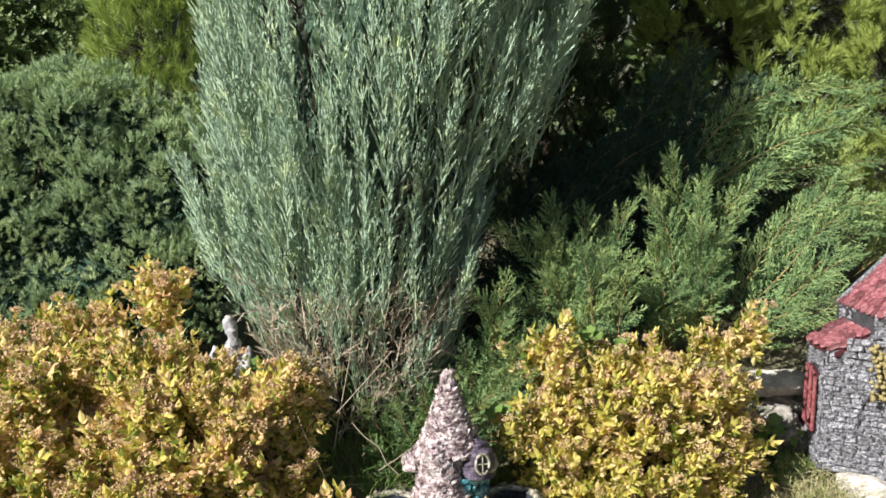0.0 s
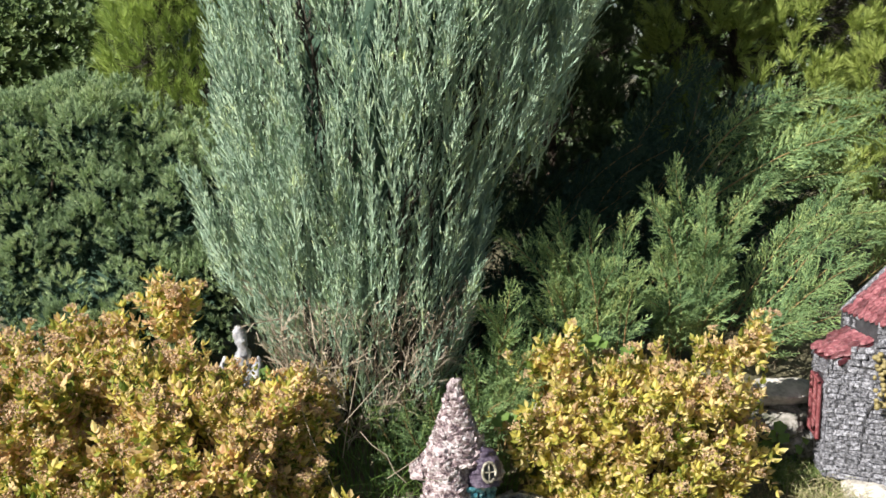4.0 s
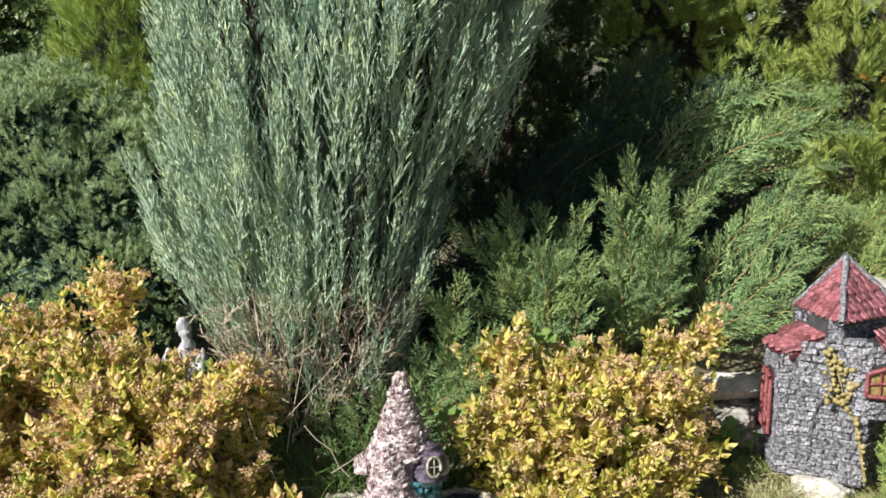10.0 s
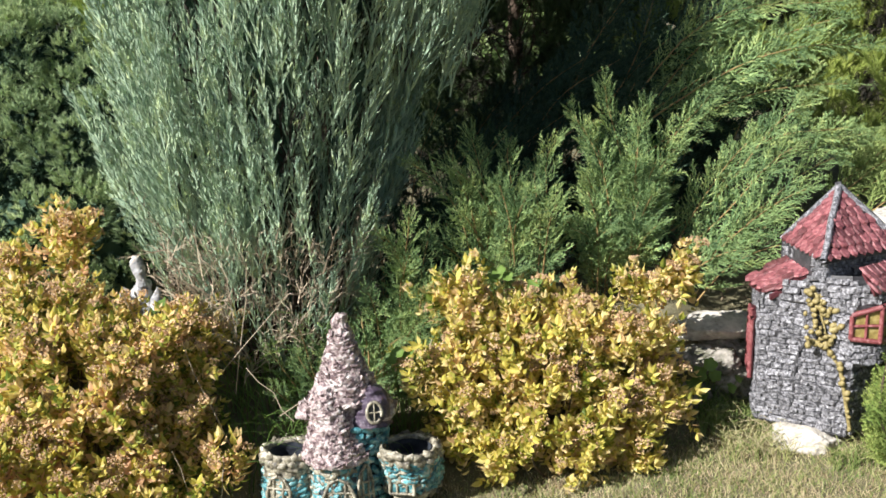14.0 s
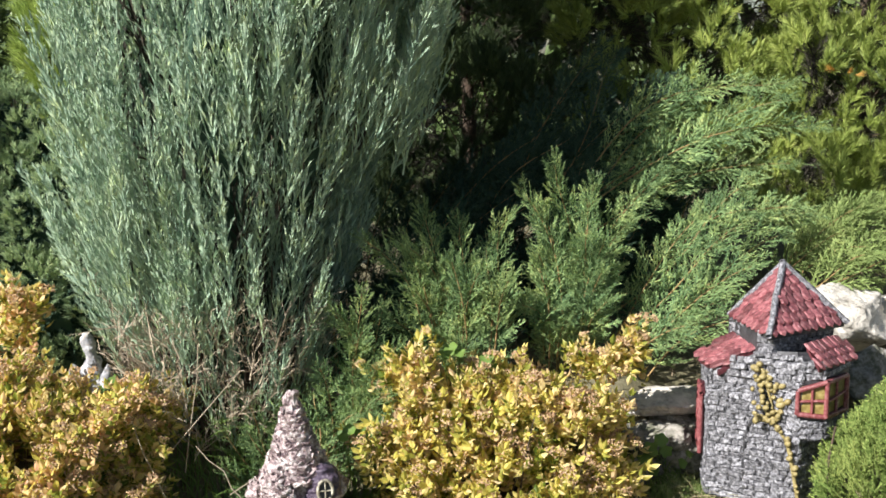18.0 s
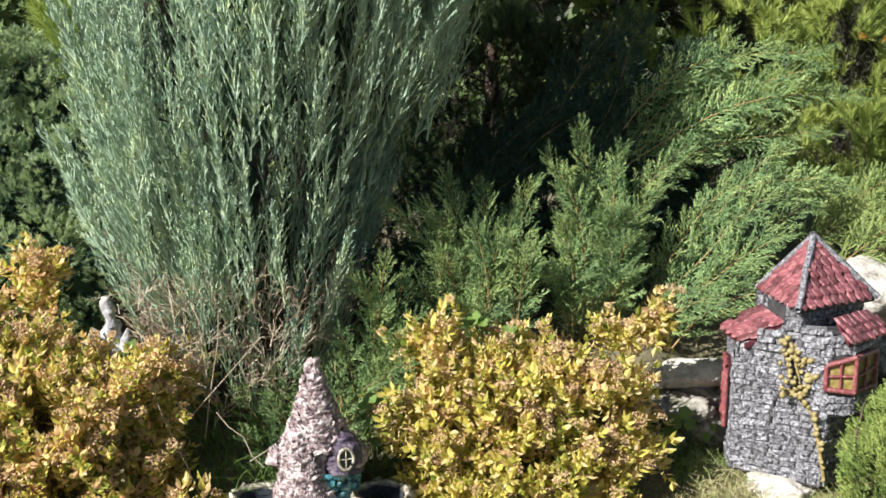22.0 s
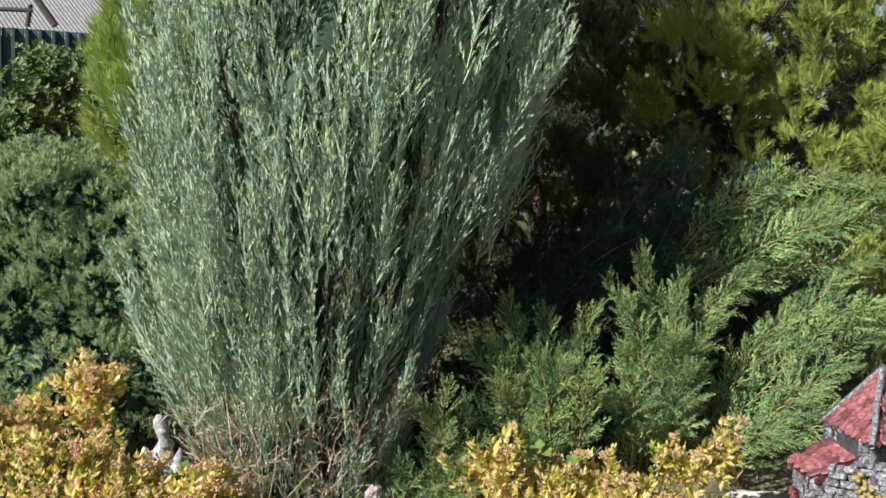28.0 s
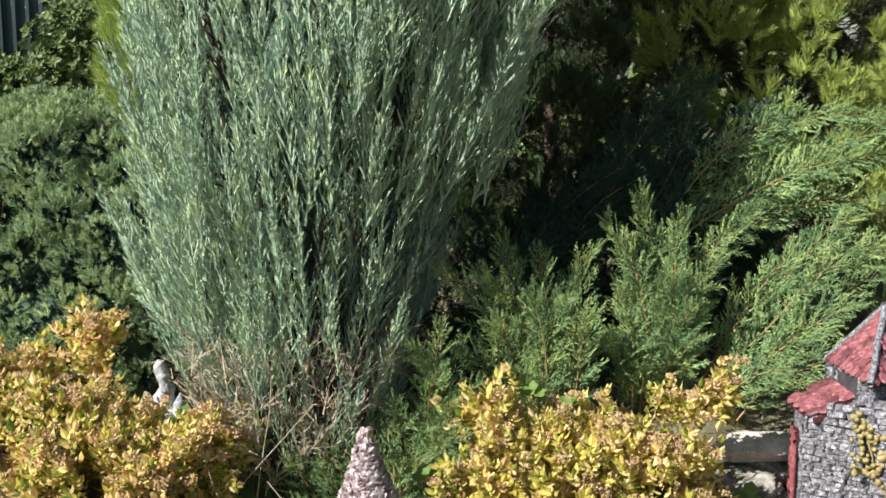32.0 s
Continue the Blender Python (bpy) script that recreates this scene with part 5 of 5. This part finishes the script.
    # dormer with a dark round window
    dorm = attach("dormer", mesh_data("dormer", *lathe([(0.052, 0.285), (0.05, 0.32), (0.045, 0.36), (0.03, 0.385), (0.0, 0.395)], (-0.11, 2.925, 0.0), 48, 0.009, 55, fine=30), M_HAT_DARK, True), root, "plum dormer with a round window")
    face = Vector((0.25, -0.95, 0.12)).normalized()
    at = Vector((-0.097, 2.872, 0.335))
    x = Vector((-face.y, face.x, 0)).normalized()
    up = face.cross(x) * -1
    up = up if up.z > 0 else -up
    ringp = [at + x * math.cos(a) * 0.021 + up * math.sin(a) * 0.030 for a in np.linspace(0, 2 * math.pi, 17)]
    bm = bmesh.new()
    bm.faces.new([bm.verts.new(p + face * 0.001) for p in ringp[:-1]])
    ret = bmesh.ops.extrude_face_region(bm, geom=bm.faces[:])
    for v in [e for e in ret["geom"] if isinstance(e, bmesh.types.BMVert)]:
        v.co -= face * 0.02
    pane = part("round_window", bm, M_INK, dorm, "dark window with a cream rim")
    attach("rim", mesh_data("rim", *limbs(np.array([[p + face * 0.004 for p in ringp]]), 0.0048, 0.0048, 6), M_CREAM, True), dorm)
    for d in (x * 0.02, up * 0.028):
        bar("glazing_bar", at - d + face * 0.005, at + d + face * 0.005, 0.0025, M_CREAM, dorm, 5)
    arch_window(root, (-0.198, 2.832, 0.035), (0.05, -1, 0.02), 0.088, 0.118, M_CREAM, M_CREAM, "cream lattice window")
    arch_window(root, (-0.280, 2.885, 0.03), (-0.85, -0.7, 0.02), 0.055, 0.11, M_CREAM, M_TEAL, "cream arched doorway")
    arch_window(root, (-0.130, 2.868, 0.04), (0.75, -0.65, 0.02), 0.055, 0.14, M_CREAM, M_TEAL, "cream arched doorway")
    # two open pots
    for cx, cy, r, z0, tip, zh in ((-0.355, 2.945, 0.078, 0.0, 0.0, 0.20), (-0.003, 2.995, 0.086, 0.055, -0.35, 0.165)):
        k = (cx, cy, 0)
        ln = (0.0, tip)
        pot = attach("pot", mesh_data("pot", *lathe([(0.01, z0), (0.75 * r, z0), (0.97 * r, z0 + 0.05), (r, z0 + 0.10), (0.97 * r, z0 + zh - 0.01), (0.93 * r, z0 + zh), (0.78 * r, z0 + zh - 0.004), (0.74 * r, z0 + 0.1), (0.02, z0 + 0.08)], k, 72, 0.008, 45, ln, fine=60), M_CREAM, True), root, "teal and cream flower pot, empty")
        ring_pieces(pot, "brick", teals, k, [(0.95 * r, z0 + 0.035, 0.026, 0.013, 0), (r, z0 + 0.05, 0.026, 0.013, 0), (r * 1.01, z0 + 0.064, 0.026, 0.013, 0), (r * 1.01, z0 + 0.078, 0.026, 0.013, 0), (r * 1.01, z0 + 0.092, 0.026, 0.013, 0), (r * 1.01, z0 + 0.106, 0.026, 0.013, 0), (r, z0 + 0.12, 0.026, 0.013, 0), (r, z0 + 0.134, 0.026, 0.013, 0)], g, 0.006, ln)
        ring_pieces(pot, "lump", creams, k, [(0.96 * r, z0 + zh - 0.008, 0.024, 0.020, 10), (0.99 * r, z0 + zh - 0.026, 0.024, 0.02, 4), (r * 0.8, z0 + 0.012, 0.026, 0.02, -25), (r * 0.9, z0 + 0.026, 0.03, 0.014, -10)], g, 0.010, ln)
        attach("lining", mesh_data("lining", *lathe([(0.70 * r, z0 + zh - 0.012), (0.67 * r, z0 + 0.10), (0.02, z0 + 0.092)], k, 48, 0.004, 45, ln, fine=16), M_INK, True), pot, "dark inside of the pot")
        clay_strips(pot, k, r * 1.03, z0 + 0.02, z0 + zh - 0.02, g, 16, ln)
        arch_window(root, (cx - 0.02, cy - r * 1.0 + tip * (z0 + 0.06), z0 + 0.035), (-0.15, -1, 0.0), 0.07, 0.11, M_CREAM, M_TEAL if tip else M_CREAM, "cream lattice relief")


spire_planter()

# ---- rocks, statue, weeds, stalks ----


# Limestone with moss, and with shade put into its darker base colour.
M_MOSSY_SHADED = rough_material("mossy_shaded_limestone", [(0.28, (0.05, 0.06, 0.03)), (0.42, (0.14, 0.14, 0.10)), (0.58, (0.32, 0.30, 0.26)), (0.82, (0.55, 0.52, 0.46))], 16, 0.9, fine=75, dist=0.014)


def rock(label, centre, radii, seed, turn=0.0, group="pale rocks"):
    """A weathered limestone block with flats and hollows."""
    bm = bmesh.new()
    bmesh.ops.create_icosphere(bm, subdivisions=5, radius=1.0)
    g = np.random.default_rng(seed)
    cuts = [(Vector(unit(g.normal(size=3))), g.uniform(0.55, 0.85)) for _ in range(9)]
    for v in bm.verts:
        p = v.co.copy()
        for n, d in cuts:
            e = p.dot(n) - d
            if e > 0:
                p -= n * e * 0.9
        q = p * 2.0 + Vector((seed, 0, 0))
        p *= 1 + 0.15 * noise.noise(q) + 0.09 * (0.4 - abs(noise.noise(q * 2.5))) + 0.05 * noise.noise(q * 6) + 0.025 * noise.noise(q * 14)
        v.co = p
    bm.transform(Matrix.Translation(centre) @ pose(0, 0, 0, g.uniform(-10, 10), g.uniform(-10, 10), turn) @ Matrix.Diagonal((*radii, 1)))
    me = bpy.data.meshes.new("rock")
    for f in bm.faces:
        f.smooth = True
    bm.to_mesh(me)
    bm.free()
    me.materials.append(M_MOSSY_SHADED if "shade" in label or "cracked" in label or "between" in label else M_ROCK)
    return tagged(new("rock", me), label, "rock", group)


rock("pale limestone block under the small castle", (1.20, 3.13, 0.145), (0.13, 0.10, 0.065), 3, 10)
rock("flat limestone slab beside the small castle", (1.32, 3.25, 0.13), (0.14, 0.14, 0.06), 4, 40)
rock("long pale limestone slab at the edge of the bed", (0.97, 3.47, 0.385), (0.17, 0.10, 0.045), 5, 8)
rock("mossy limestone block in the shade of the spirea", (0.90, 3.40, 0.30), (0.13, 0.09, 0.06), 6, -12)
rock("mossy limestone block in the shade of the spirea", (0.84, 3.33, 0.19), (0.09, 0.08, 0.07), 7, 30)
rock("low limestone block in the shade beside weeds", (1.0, 3.40, 0.22), (0.10, 0.08, 0.07), 8, 0)
rock("pale limestone block between slab and castle", (1.03, 3.50, 0.31), (0.12, 0.08, 0.10), 14, 12)
rock("large sunlit limestone boulder behind the small castle", (1.64, 3.72, 0.60), (0.17, 0.14, 0.13), 9, 15)
rock("large sunlit limestone boulder under creeping juniper", (1.95, 3.78, 0.58), (0.24, 0.18, 0.14), 10, -10)
rock("cracked grey limestone block behind the small castle", (1.62, 3.50, 0.46), (0.13, 0.10, 0.11), 11, 20)
rock("cracked grey limestone block beside the thuja", (1.84, 3.48, 0.44), (0.16, 0.12, 0.13), 12, 50)
rock("low limestone block behind the thuja", (1.75, 3.30, 0.30), (0.16, 0.10, 0.10), 13, 5)

M_STATUE = rough_material("weathered_white_plaster", [(0.25, (0.10, 0.105, 0.11)), (0.5, (0.36, 0.36, 0.37)), (0.8, (0.74, 0.72, 0.68))], 25, 0.5, 0.8, 90)
base = lathe([(0.004, 0.0), (0.060, 0.01), (0.062, 0.10), (0.058, 0.19), (0.048, 0.24), (0.030, 0.275), (0.022, 0.30), (0.004, 0.31)], (-0.885, 3.36, 0.28), 36, 0.012, 30, (0.0, 0.0), 3, 40)
wings = [lathe([(0.003, 0.0), (0.020, 0.03), (0.027, 0.09), (0.022, 0.15), (0.010, 0.19), (0.002, 0.20)], (-0.885 + dx, 3.335, 0.37), 24, 0.008, 40, (dx * 1.2, 0.0), 5, 30) for dx in (-0.045, 0.045)]
head = lathe([(0.003, 0.0), (0.018, 0.01), (0.016, 0.04), (0.020, 0.065), (0.018, 0.09), (0.010, 0.105), (0.002, 0.11)], (-0.875, 3.34, 0.565), 24, 0.006, 60, (-0.18, 0.0), 7, 24)
tagged(new("statue", mesh_data("statue", *merge([base, *wings, head]), M_STATUE, True)), "weathered grey and white garden statue half hidden in leaves", "statue")


def curve_blades(n, xs, ys, length, bend, seed, width=0.0022, zoff=0.0):
    """Long grass blades that arch over."""
    g = np.random.default_rng(seed)
    x, y = g.uniform(*xs, n), g.uniform(*ys, n)
    ln, a = g.uniform(*length, n), g.uniform(0, 6.283, n)
    t = np.linspace(0, 1, 7)[None, :]
    out = (g.uniform(*bend, n))[:, None] * ln[:, None] * t ** 2
    up = ln[:, None] * (t - 0.35 * t ** 2)
    P = np.stack([x[:, None] + np.cos(a)[:, None] * out, y[:, None] + np.sin(a)[:, None] * out, (lie(x, y) + zoff)[:, None] + up], 2)
    return limbs(P, width, width * 0.2, 3)


def grow_grass(root, mat, n, xs, ys, length, bend, seed, *rest):
    """A clump of arching blades: the first ones are parts, the rest is one mesh."""
    for i in range(60):
        attach("blade", mesh_data("blade", *curve_blades(1, xs, ys, length, bend, seed * 100 + i, *rest), mat), root)
    attach("grass", mesh_data("grass", *curve_blades(n - 60, xs, ys, length, bend, seed, *rest), mat), root, kind="stuff")


tall = thing("grass_clump", "long green grass growing at the foot of the juniper", "grass", (-0.3, 3.2, float(lie(-0.3, 3.2))))
grow_grass(tall, M_WEED, 420, (-0.62, 0.02), (3.0, 3.35), (0.18, 0.42), (0.2, 0.9), 61)
fine = thing("juniper_bush", "low bright green juniper between grass stalks", "juniper", (-0.28, 3.2, float(lie(-0.28, 3.2))), "spreading junipers")
plume_plant(fine, [((-0.25, 3.2, 0.15), (-0.34, 3.10, 0.44)), ((-0.22, 3.2, 0.15), (-0.25, 3.12, 0.50)), ((-0.25, 3.22, 0.2), (-0.38, 3.18, 0.50)), ((-0.2, 3.22, 0.2), (-0.14, 3.14, 0.46)), ((-0.24, 3.24, 0.25), (-0.27, 3.2, 0.58)), ((-0.18, 3.22, 0.2), (-0.08, 3.16, 0.40)), ((-0.3, 3.2, 0.12), (-0.42, 3.08, 0.34)), ((-0.2, 3.2, 0.15), (-0.18, 3.05, 0.34)), ((-0.3, 3.22, 0.2), (-0.46, 3.16, 0.42))],
            M_GREEN, 0.085, 17, 80, 0.0)

edge = thing("grass_clump", "yellow-green grass between the rocks and the small castle", "grass", (0.99, 3.3, float(lie(0.99, 3.3))))
grow_grass(edge, M_LIME, 300, (0.88, 1.0), (3.20, 3.42), (0.05, 0.14), (0.1, 0.5), 63)
dry = thing("dry_stalks", "thin dry grass stalks leaning out of the bed", "grass", (-0.6, 3.06, float(lie(-0.6, 3.06))))
for p, q in (((-0.72, 3.05, 0.22), (-0.36, 3.08, 0.62)), ((-0.50, 2.98, 0.10), (-0.66, 2.98, 0.52)), ((-0.48, 3.0, 0.42), (-0.34, 2.96, 0.27)), ((-0.70, 3.2, 0.35), (-0.74, 3.2, 0.75)), ((-0.62, 3.2, 0.3), (-0.60, 3.15, 0.72)),
             ((-0.78, 3.2, 0.3), (-0.86, 3.1, 0.62)), ((-0.60, 2.85, 0.0), (-0.66, 2.82, 0.24)), ((-0.55, 2.87, 0.0), (-0.52, 2.84, 0.2)), ((0.0, 3.08, 0.3), (0.06, 3.02, 0.5)), ((-0.4, 3.05, 0.25), (-0.2, 3.02, 0.40)), ((-0.54, 3.1, 0.3), (-0.48, 3.08, 0.7))):
    bar("stalk", p, q, 0.0015, M_STRAW, dry, 5, 0.006)


def round_leaf(seed):
    """A lobed round leaf, one unit wide, slightly cupped."""
    g = np.random.default_rng(seed)
    n = 18
    a = np.arange(n) * 2 * math.pi / n
    r = 0.5 * (1 + 0.12 * np.cos(5 * a) + g.normal(0, 0.04, n))
    rim = np.stack([r * np.cos(a), r * np.sin(a), 0.10 * np.cos(2 * a) + 0.08], 1)
    mid = np.stack([0.5 * r * np.cos(a), 0.5 * r * np.sin(a), 0 * a + 0.01], 1)
    V = np.concatenate([rim, mid, [[0, 0, -0.03]]])
    i = np.arange(n)
    j = (i + 1) % n
    F = np.concatenate([np.stack([i, j, n + j], 1), np.stack([i, n + j, n + i], 1), np.stack([n + i, n + j, 0 * i + 2 * n], 1)])
    return mesh_data("leaf", V, F, M_WEED, True)


def weed(label, leaves, foot):
    root = thing("weed", label, "weed", foot, "weeds")
    g = np.random.default_rng(int(abs(foot[0]) * 1000))
    kinds = [round_leaf(500 + i) for i in range(3)]
    for i, (x, y, z, s) in enumerate(leaves):
        piece("leaf", kinds[i % 3], root, pose(x, y, z, 45 + g.normal(0, 18), g.normal(0, 18), g.uniform(-60, 60)) @ Matrix.Diagonal((s, s, s, 1)))
        bar("stalk", (foot[0] + (x - foot[0]) * 0.3, foot[1] + 0.02, foot[2]), (x, y + 0.004, z - 0.003), 0.0015, M_WEED, root, 4, 0.01)


weed("light green weed with round leaves among the juniper", [(0.255, 3.14, 0.665, 0.045), (0.235, 3.13, 0.65, 0.035), (0.28, 3.13, 0.655, 0.035), (0.36, 3.14, 0.63, 0.045), (0.375, 3.15, 0.61, 0.04), (0.345, 3.13, 0.615, 0.03)], (0.3, 3.2, 0.32))
weed("light green weed with round leaves beside the spirea", [(-0.04, 3.04, 0.45, 0.04), (-0.01, 3.05, 0.44, 0.04), (-0.06, 3.04, 0.43, 0.035), (0.02, 3.05, 0.43, 0.03)], (-0.02, 3.1, 0.1))
weed("pale green vine leaves beside the statue", [(-0.80, 3.3, 0.52, 0.05), (-0.83, 3.3, 0.50, 0.04), (-0.76, 3.28, 0.50, 0.035)], (-0.78, 3.35, 0.3))
weed("green weed growing between mossy rocks", [(0.88, 3.27, 0.30, 0.05), (0.91, 3.27, 0.33, 0.045), (0.86, 3.26, 0.27, 0.05), (0.93, 3.28, 0.29, 0.04), (0.89, 3.25, 0.24, 0.04), (0.98, 3.28, 0.25, 0.035), (1.0, 3.28, 0.28, 0.03)], (0.9, 3.3, 0.12))

tuft = thing("grass_clump", "longer yellowish grass round the castle's foot", "grass", (1.1, 3.12, float(lie(1.1, 3.12))))
Va = [curve_blades(260, (0.92, 1.12), (3.0, 3.25), (0.05, 0.13), (0.2, 1.0), 62, 0.0018), curve_blades(200, (1.2, 1.45), (2.92, 3.02), (0.04, 0.11), (0.2, 1.0), 63, 0.0018), curve_blades(160, (0.92, 1.08), (3.2, 3.34), (0.06, 0.16), (0.2, 1.0), 64, 0.0018)]
attach("grass", mesh_data("grass", *merge(Va), M_GRASS), tuft, kind="stuff")

# orange needles on the pine
M_ORANGE = leaf_material("orange_pine_needles", [(0.1, (0.42, 0.22, 0.05)), (0.9, (0.62, 0.40, 0.10))], 0.5, 0.2)
withered = thing("withered_tuft", "withered orange pine needles on a twig", "pine needles", (1.79, 4.27, 1.44))
attach("needles", mesh_data("needles", *scatter(*needle_tuft(99, 30, 0.6, 0.022), np.array([[1.76, 4.27, 1.46], [1.82, 4.27, 1.44], [1.79, 4.25, 1.45]]), turns(np.array([[-1, -0.2, 0.2], [0.8, -0.3, 0.1], [0, -1, 0.2]]), np.zeros(3)), np.array([0.07, 0.05, 0.05])), M_ORANGE), withered)
# ---- house, fence ----
M_FENCE = rough_material("green_sheet_metal", [(0.2, (0.022, 0.055, 0.055)), (0.8, (0.035, 0.085, 0.083))], 4, 0.1, 0.4, 30, 0.002)
M_SLATE = rough_material("weathered_fibre_cement", [(0.2, (0.16, 0.155, 0.15)), (0.5, (0.25, 0.245, 0.24)), (0.85, (0.35, 0.345, 0.34))], 5, 0.3, 0.85, 60, 0.004)


def corrugated(x0, x1, p0, p1, pitch, depth):
    """A corrugated sheet along x between two edges (y, z)."""
    n = int((x1 - x0) / pitch * 6)
    x = np.linspace(x0, x1, n)
    w = np.cos(x / pitch * 2 * math.pi) * depth
    d = np.array([p1[0] - p0[0], p1[1] - p0[1]])
    d /= np.linalg.norm(d)
    nrm = np.array([-d[1], d[0]])
    V = np.concatenate([np.stack([x, p[0] + w * nrm[0], p[1] + w * nrm[1]], 1) for p in (p0, p1)])
    i = np.arange(n - 1)
    return V, np.stack([i, i + 1, n + i + 1, n + i], 1)


def swung(VF, about=(-3.9, 9.6), deg=38):
    """Turned about an upright line, with the right end farther off."""
    V, F = VF
    c, s = math.cos(radians(deg)), math.sin(radians(deg))
    d = np.asarray(V, float) - [about[0], about[1], 0]
    return np.stack([about[0] + c * d[:, 0] - s * d[:, 1], about[1] + s * d[:, 0] + c * d[:, 1], d[:, 2]], 1), F


def far(VF, k=3.4, eye=(0.06, 0.1, 1.55)):
    """Set back along the sight from the path, and grown to suit."""
    return np.array(eye) + (np.asarray(VF[0]) - eye) * k, VF[1]


def box_arrays(x0, x1, y0, y1, z0, z1):
    V = np.array([(x, y, z) for z in (z0, z1) for x, y in ((x0, y0), (x1, y0), (x1, y1), (x0, y1))], float)
    return V, np.array([[3, 2, 1, 0], [4, 5, 6, 7], [0, 1, 5, 4], [1, 2, 6, 5], [2, 3, 7, 6], [3, 0, 4, 7]])


M_RIB_LIGHT = rough_material("rib_highlight_metal", [(0.2, (0.38, 0.40, 0.40)), (0.8, (0.55, 0.57, 0.56))], 8, 0.1, 0.4, 60, 0.002)
fence = thing("metal_fence", "dark green corrugated metal fence behind the garden", "fence", (-3.9, 9.6, 0.3))
for i in range(8):
    x = -6.4 + i * 1.15
    attach("sheet", mesh_data("sheet", *swung(corrugated(x, x + 1.146, (9.6, 0.2), (9.6, 2.37), 0.115, 0.016)), M_FENCE, False), fence)
for i in range(9):
    x = -6.4 + i * 1.15
    attach("post", mesh_data("post", *swung(box_arrays(x - 0.025, x + 0.025, 9.64, 9.69, 0.2, 2.3)), M_FENCE), fence)
attach("rail", mesh_data("rail", *swung(box_arrays(-6.5, 2.9, 9.63, 9.66, 1.75, 1.8)), M_FENCE), fence)
# pale strips at the corrugation's pitch stand in for light on its ribs
for i in range(46):
    x = -5.2 + i * 0.115 + 0.02
    attach("rib_highlight", mesh_data("rib_highlight", *swung(box_arrays(x, x + 0.028, 9.572, 9.580, 0.4, 2.36)), M_RIB_LIGHT), fence)
house = thing("house", "neighbouring house with a grey corrugated fibre-cement roof", "house", (-13.8, 44, 0.3))
M_SHED = rough_material("dark_plank_wall", [(0.2, (0.03, 0.026, 0.022)), (0.8, (0.08, 0.065, 0.055))], 6)
attach("roof", mesh_data("roof", *far(swung(corrugated(-8, 4, (10.6, 2.36), (15.0, 4.5), 0.044, 0.0045))), M_SLATE, True), house)
attach("wall", mesh_data("wall", *far(swung(box_arrays(-7.8, 3.8, 11.0, 17.0, 1.1, 2.5))), M_SHED), house)
attach("eave_board", mesh_data("eave_board", *far(swung(box_arrays(-8, 4, 10.62, 10.66, 2.22, 2.33))), M_SHED), house)
attach("flue_pipe", mesh_data("flue_pipe", *limbs(np.array([[(-13.36, 33, 5.34), (-13.05, 33, 4.9), (-12.76, 33, 4.48)]]), 0.10, 0.10, 8), M_SHED, True), house, "dark pipe lying on the roof")
for p, q in (((-15.4, 33, 4.97), (-13.46, 33, 4.93)), ((-13.52, 33, 5.10), (-13.62, 33, 4.44))):
    attach("bracket", mesh_data("bracket", *limbs(np.array([[p, [(i + j) / 2 for i, j in zip(p, q)], q]]), 0.075, 0.075, 6), M_SHED, True), house, "dark metal bracket")


def vine():
    root = thing("vine_hedge", "dark green leafy vine growing over the fence", "vine", (-3.3, 9.0, float(lie(-3.3, 9.0))))
    g = np.random.default_rng(77)
    n = 3200
    P = np.stack([g.uniform(-4.6, -2.2, n), 9.05 + g.normal(0, 0.22, n), g.uniform(0.6, 1.0, n)], 1)
    P[:, 2] *= 1.74 + 0.46 * smooth01(-3.85, -3.65, P[:, 0]) - 0.12 * g.uniform(0, 1, n)
    temps = [leafy_tuft(70 + i, 5, 0.9, 0.7, 0.0, 1.0) for i in range(3)]
    D = np.array([0, -0.6, 0.5]) + g.normal(0, 0.5, P.shape)
    fill(root, "leaf_sprig", "foliage", temps, P, turns(D, g.uniform(0, 6.28, n)), g.uniform(0.05, 0.085, n), M_VINE, 60)
    ph = g.uniform(-4.5, -1.7, 24)
    stems(root, "stem", np.stack([ph, 0 * ph + 9.1, 0 * ph + 0.2], 1), np.stack([ph + g.normal(0, 0.2, 24), 0 * ph + 9.1, g.uniform(1.2, 1.9, 24)], 1), 0.02, 0.005, M_BARK)


vine()


def far_trees():
    """Dense dark shrubs that close the garden behind the pines."""
    root = thing("tree_row", "row of dense dark green trees behind the garden", "trees", (2.5, 8.0, float(lie(2.5, 8.0))))
    g = np.random.default_rng(78)
    n = 3000
    P = np.stack([g.uniform(-0.6, 6.5, n), 8.0 + g.normal(0, 0.4, n), g.uniform(0.3, 4.2, n)], 1)
    temps = [leafy_tuft(75 + i, 5, 0.9, 0.6, 0.0, 1.0) for i in range(3)]
    D = np.array([0, -0.6, 0.5]) + g.normal(0, 0.5, P.shape)
    fill(root, "leaf_sprig", "foliage", temps, P, turns(D, g.uniform(0, 6.28, n)), g.uniform(0.14, 0.24, n), M_VINE, 30)
    x = g.uniform(-0.4, 6.2, 14)
    stems(root, "trunk", np.stack([x, 0 * x + 8.1, 0 * x + 0.2], 1), np.stack([x + g.normal(0, 0.2, 14), 0 * x + 8.1, g.uniform(2.5, 3.8, 14)], 1), 0.06, 0.015, M_BARK, 0.03, singles=14)


far_trees()
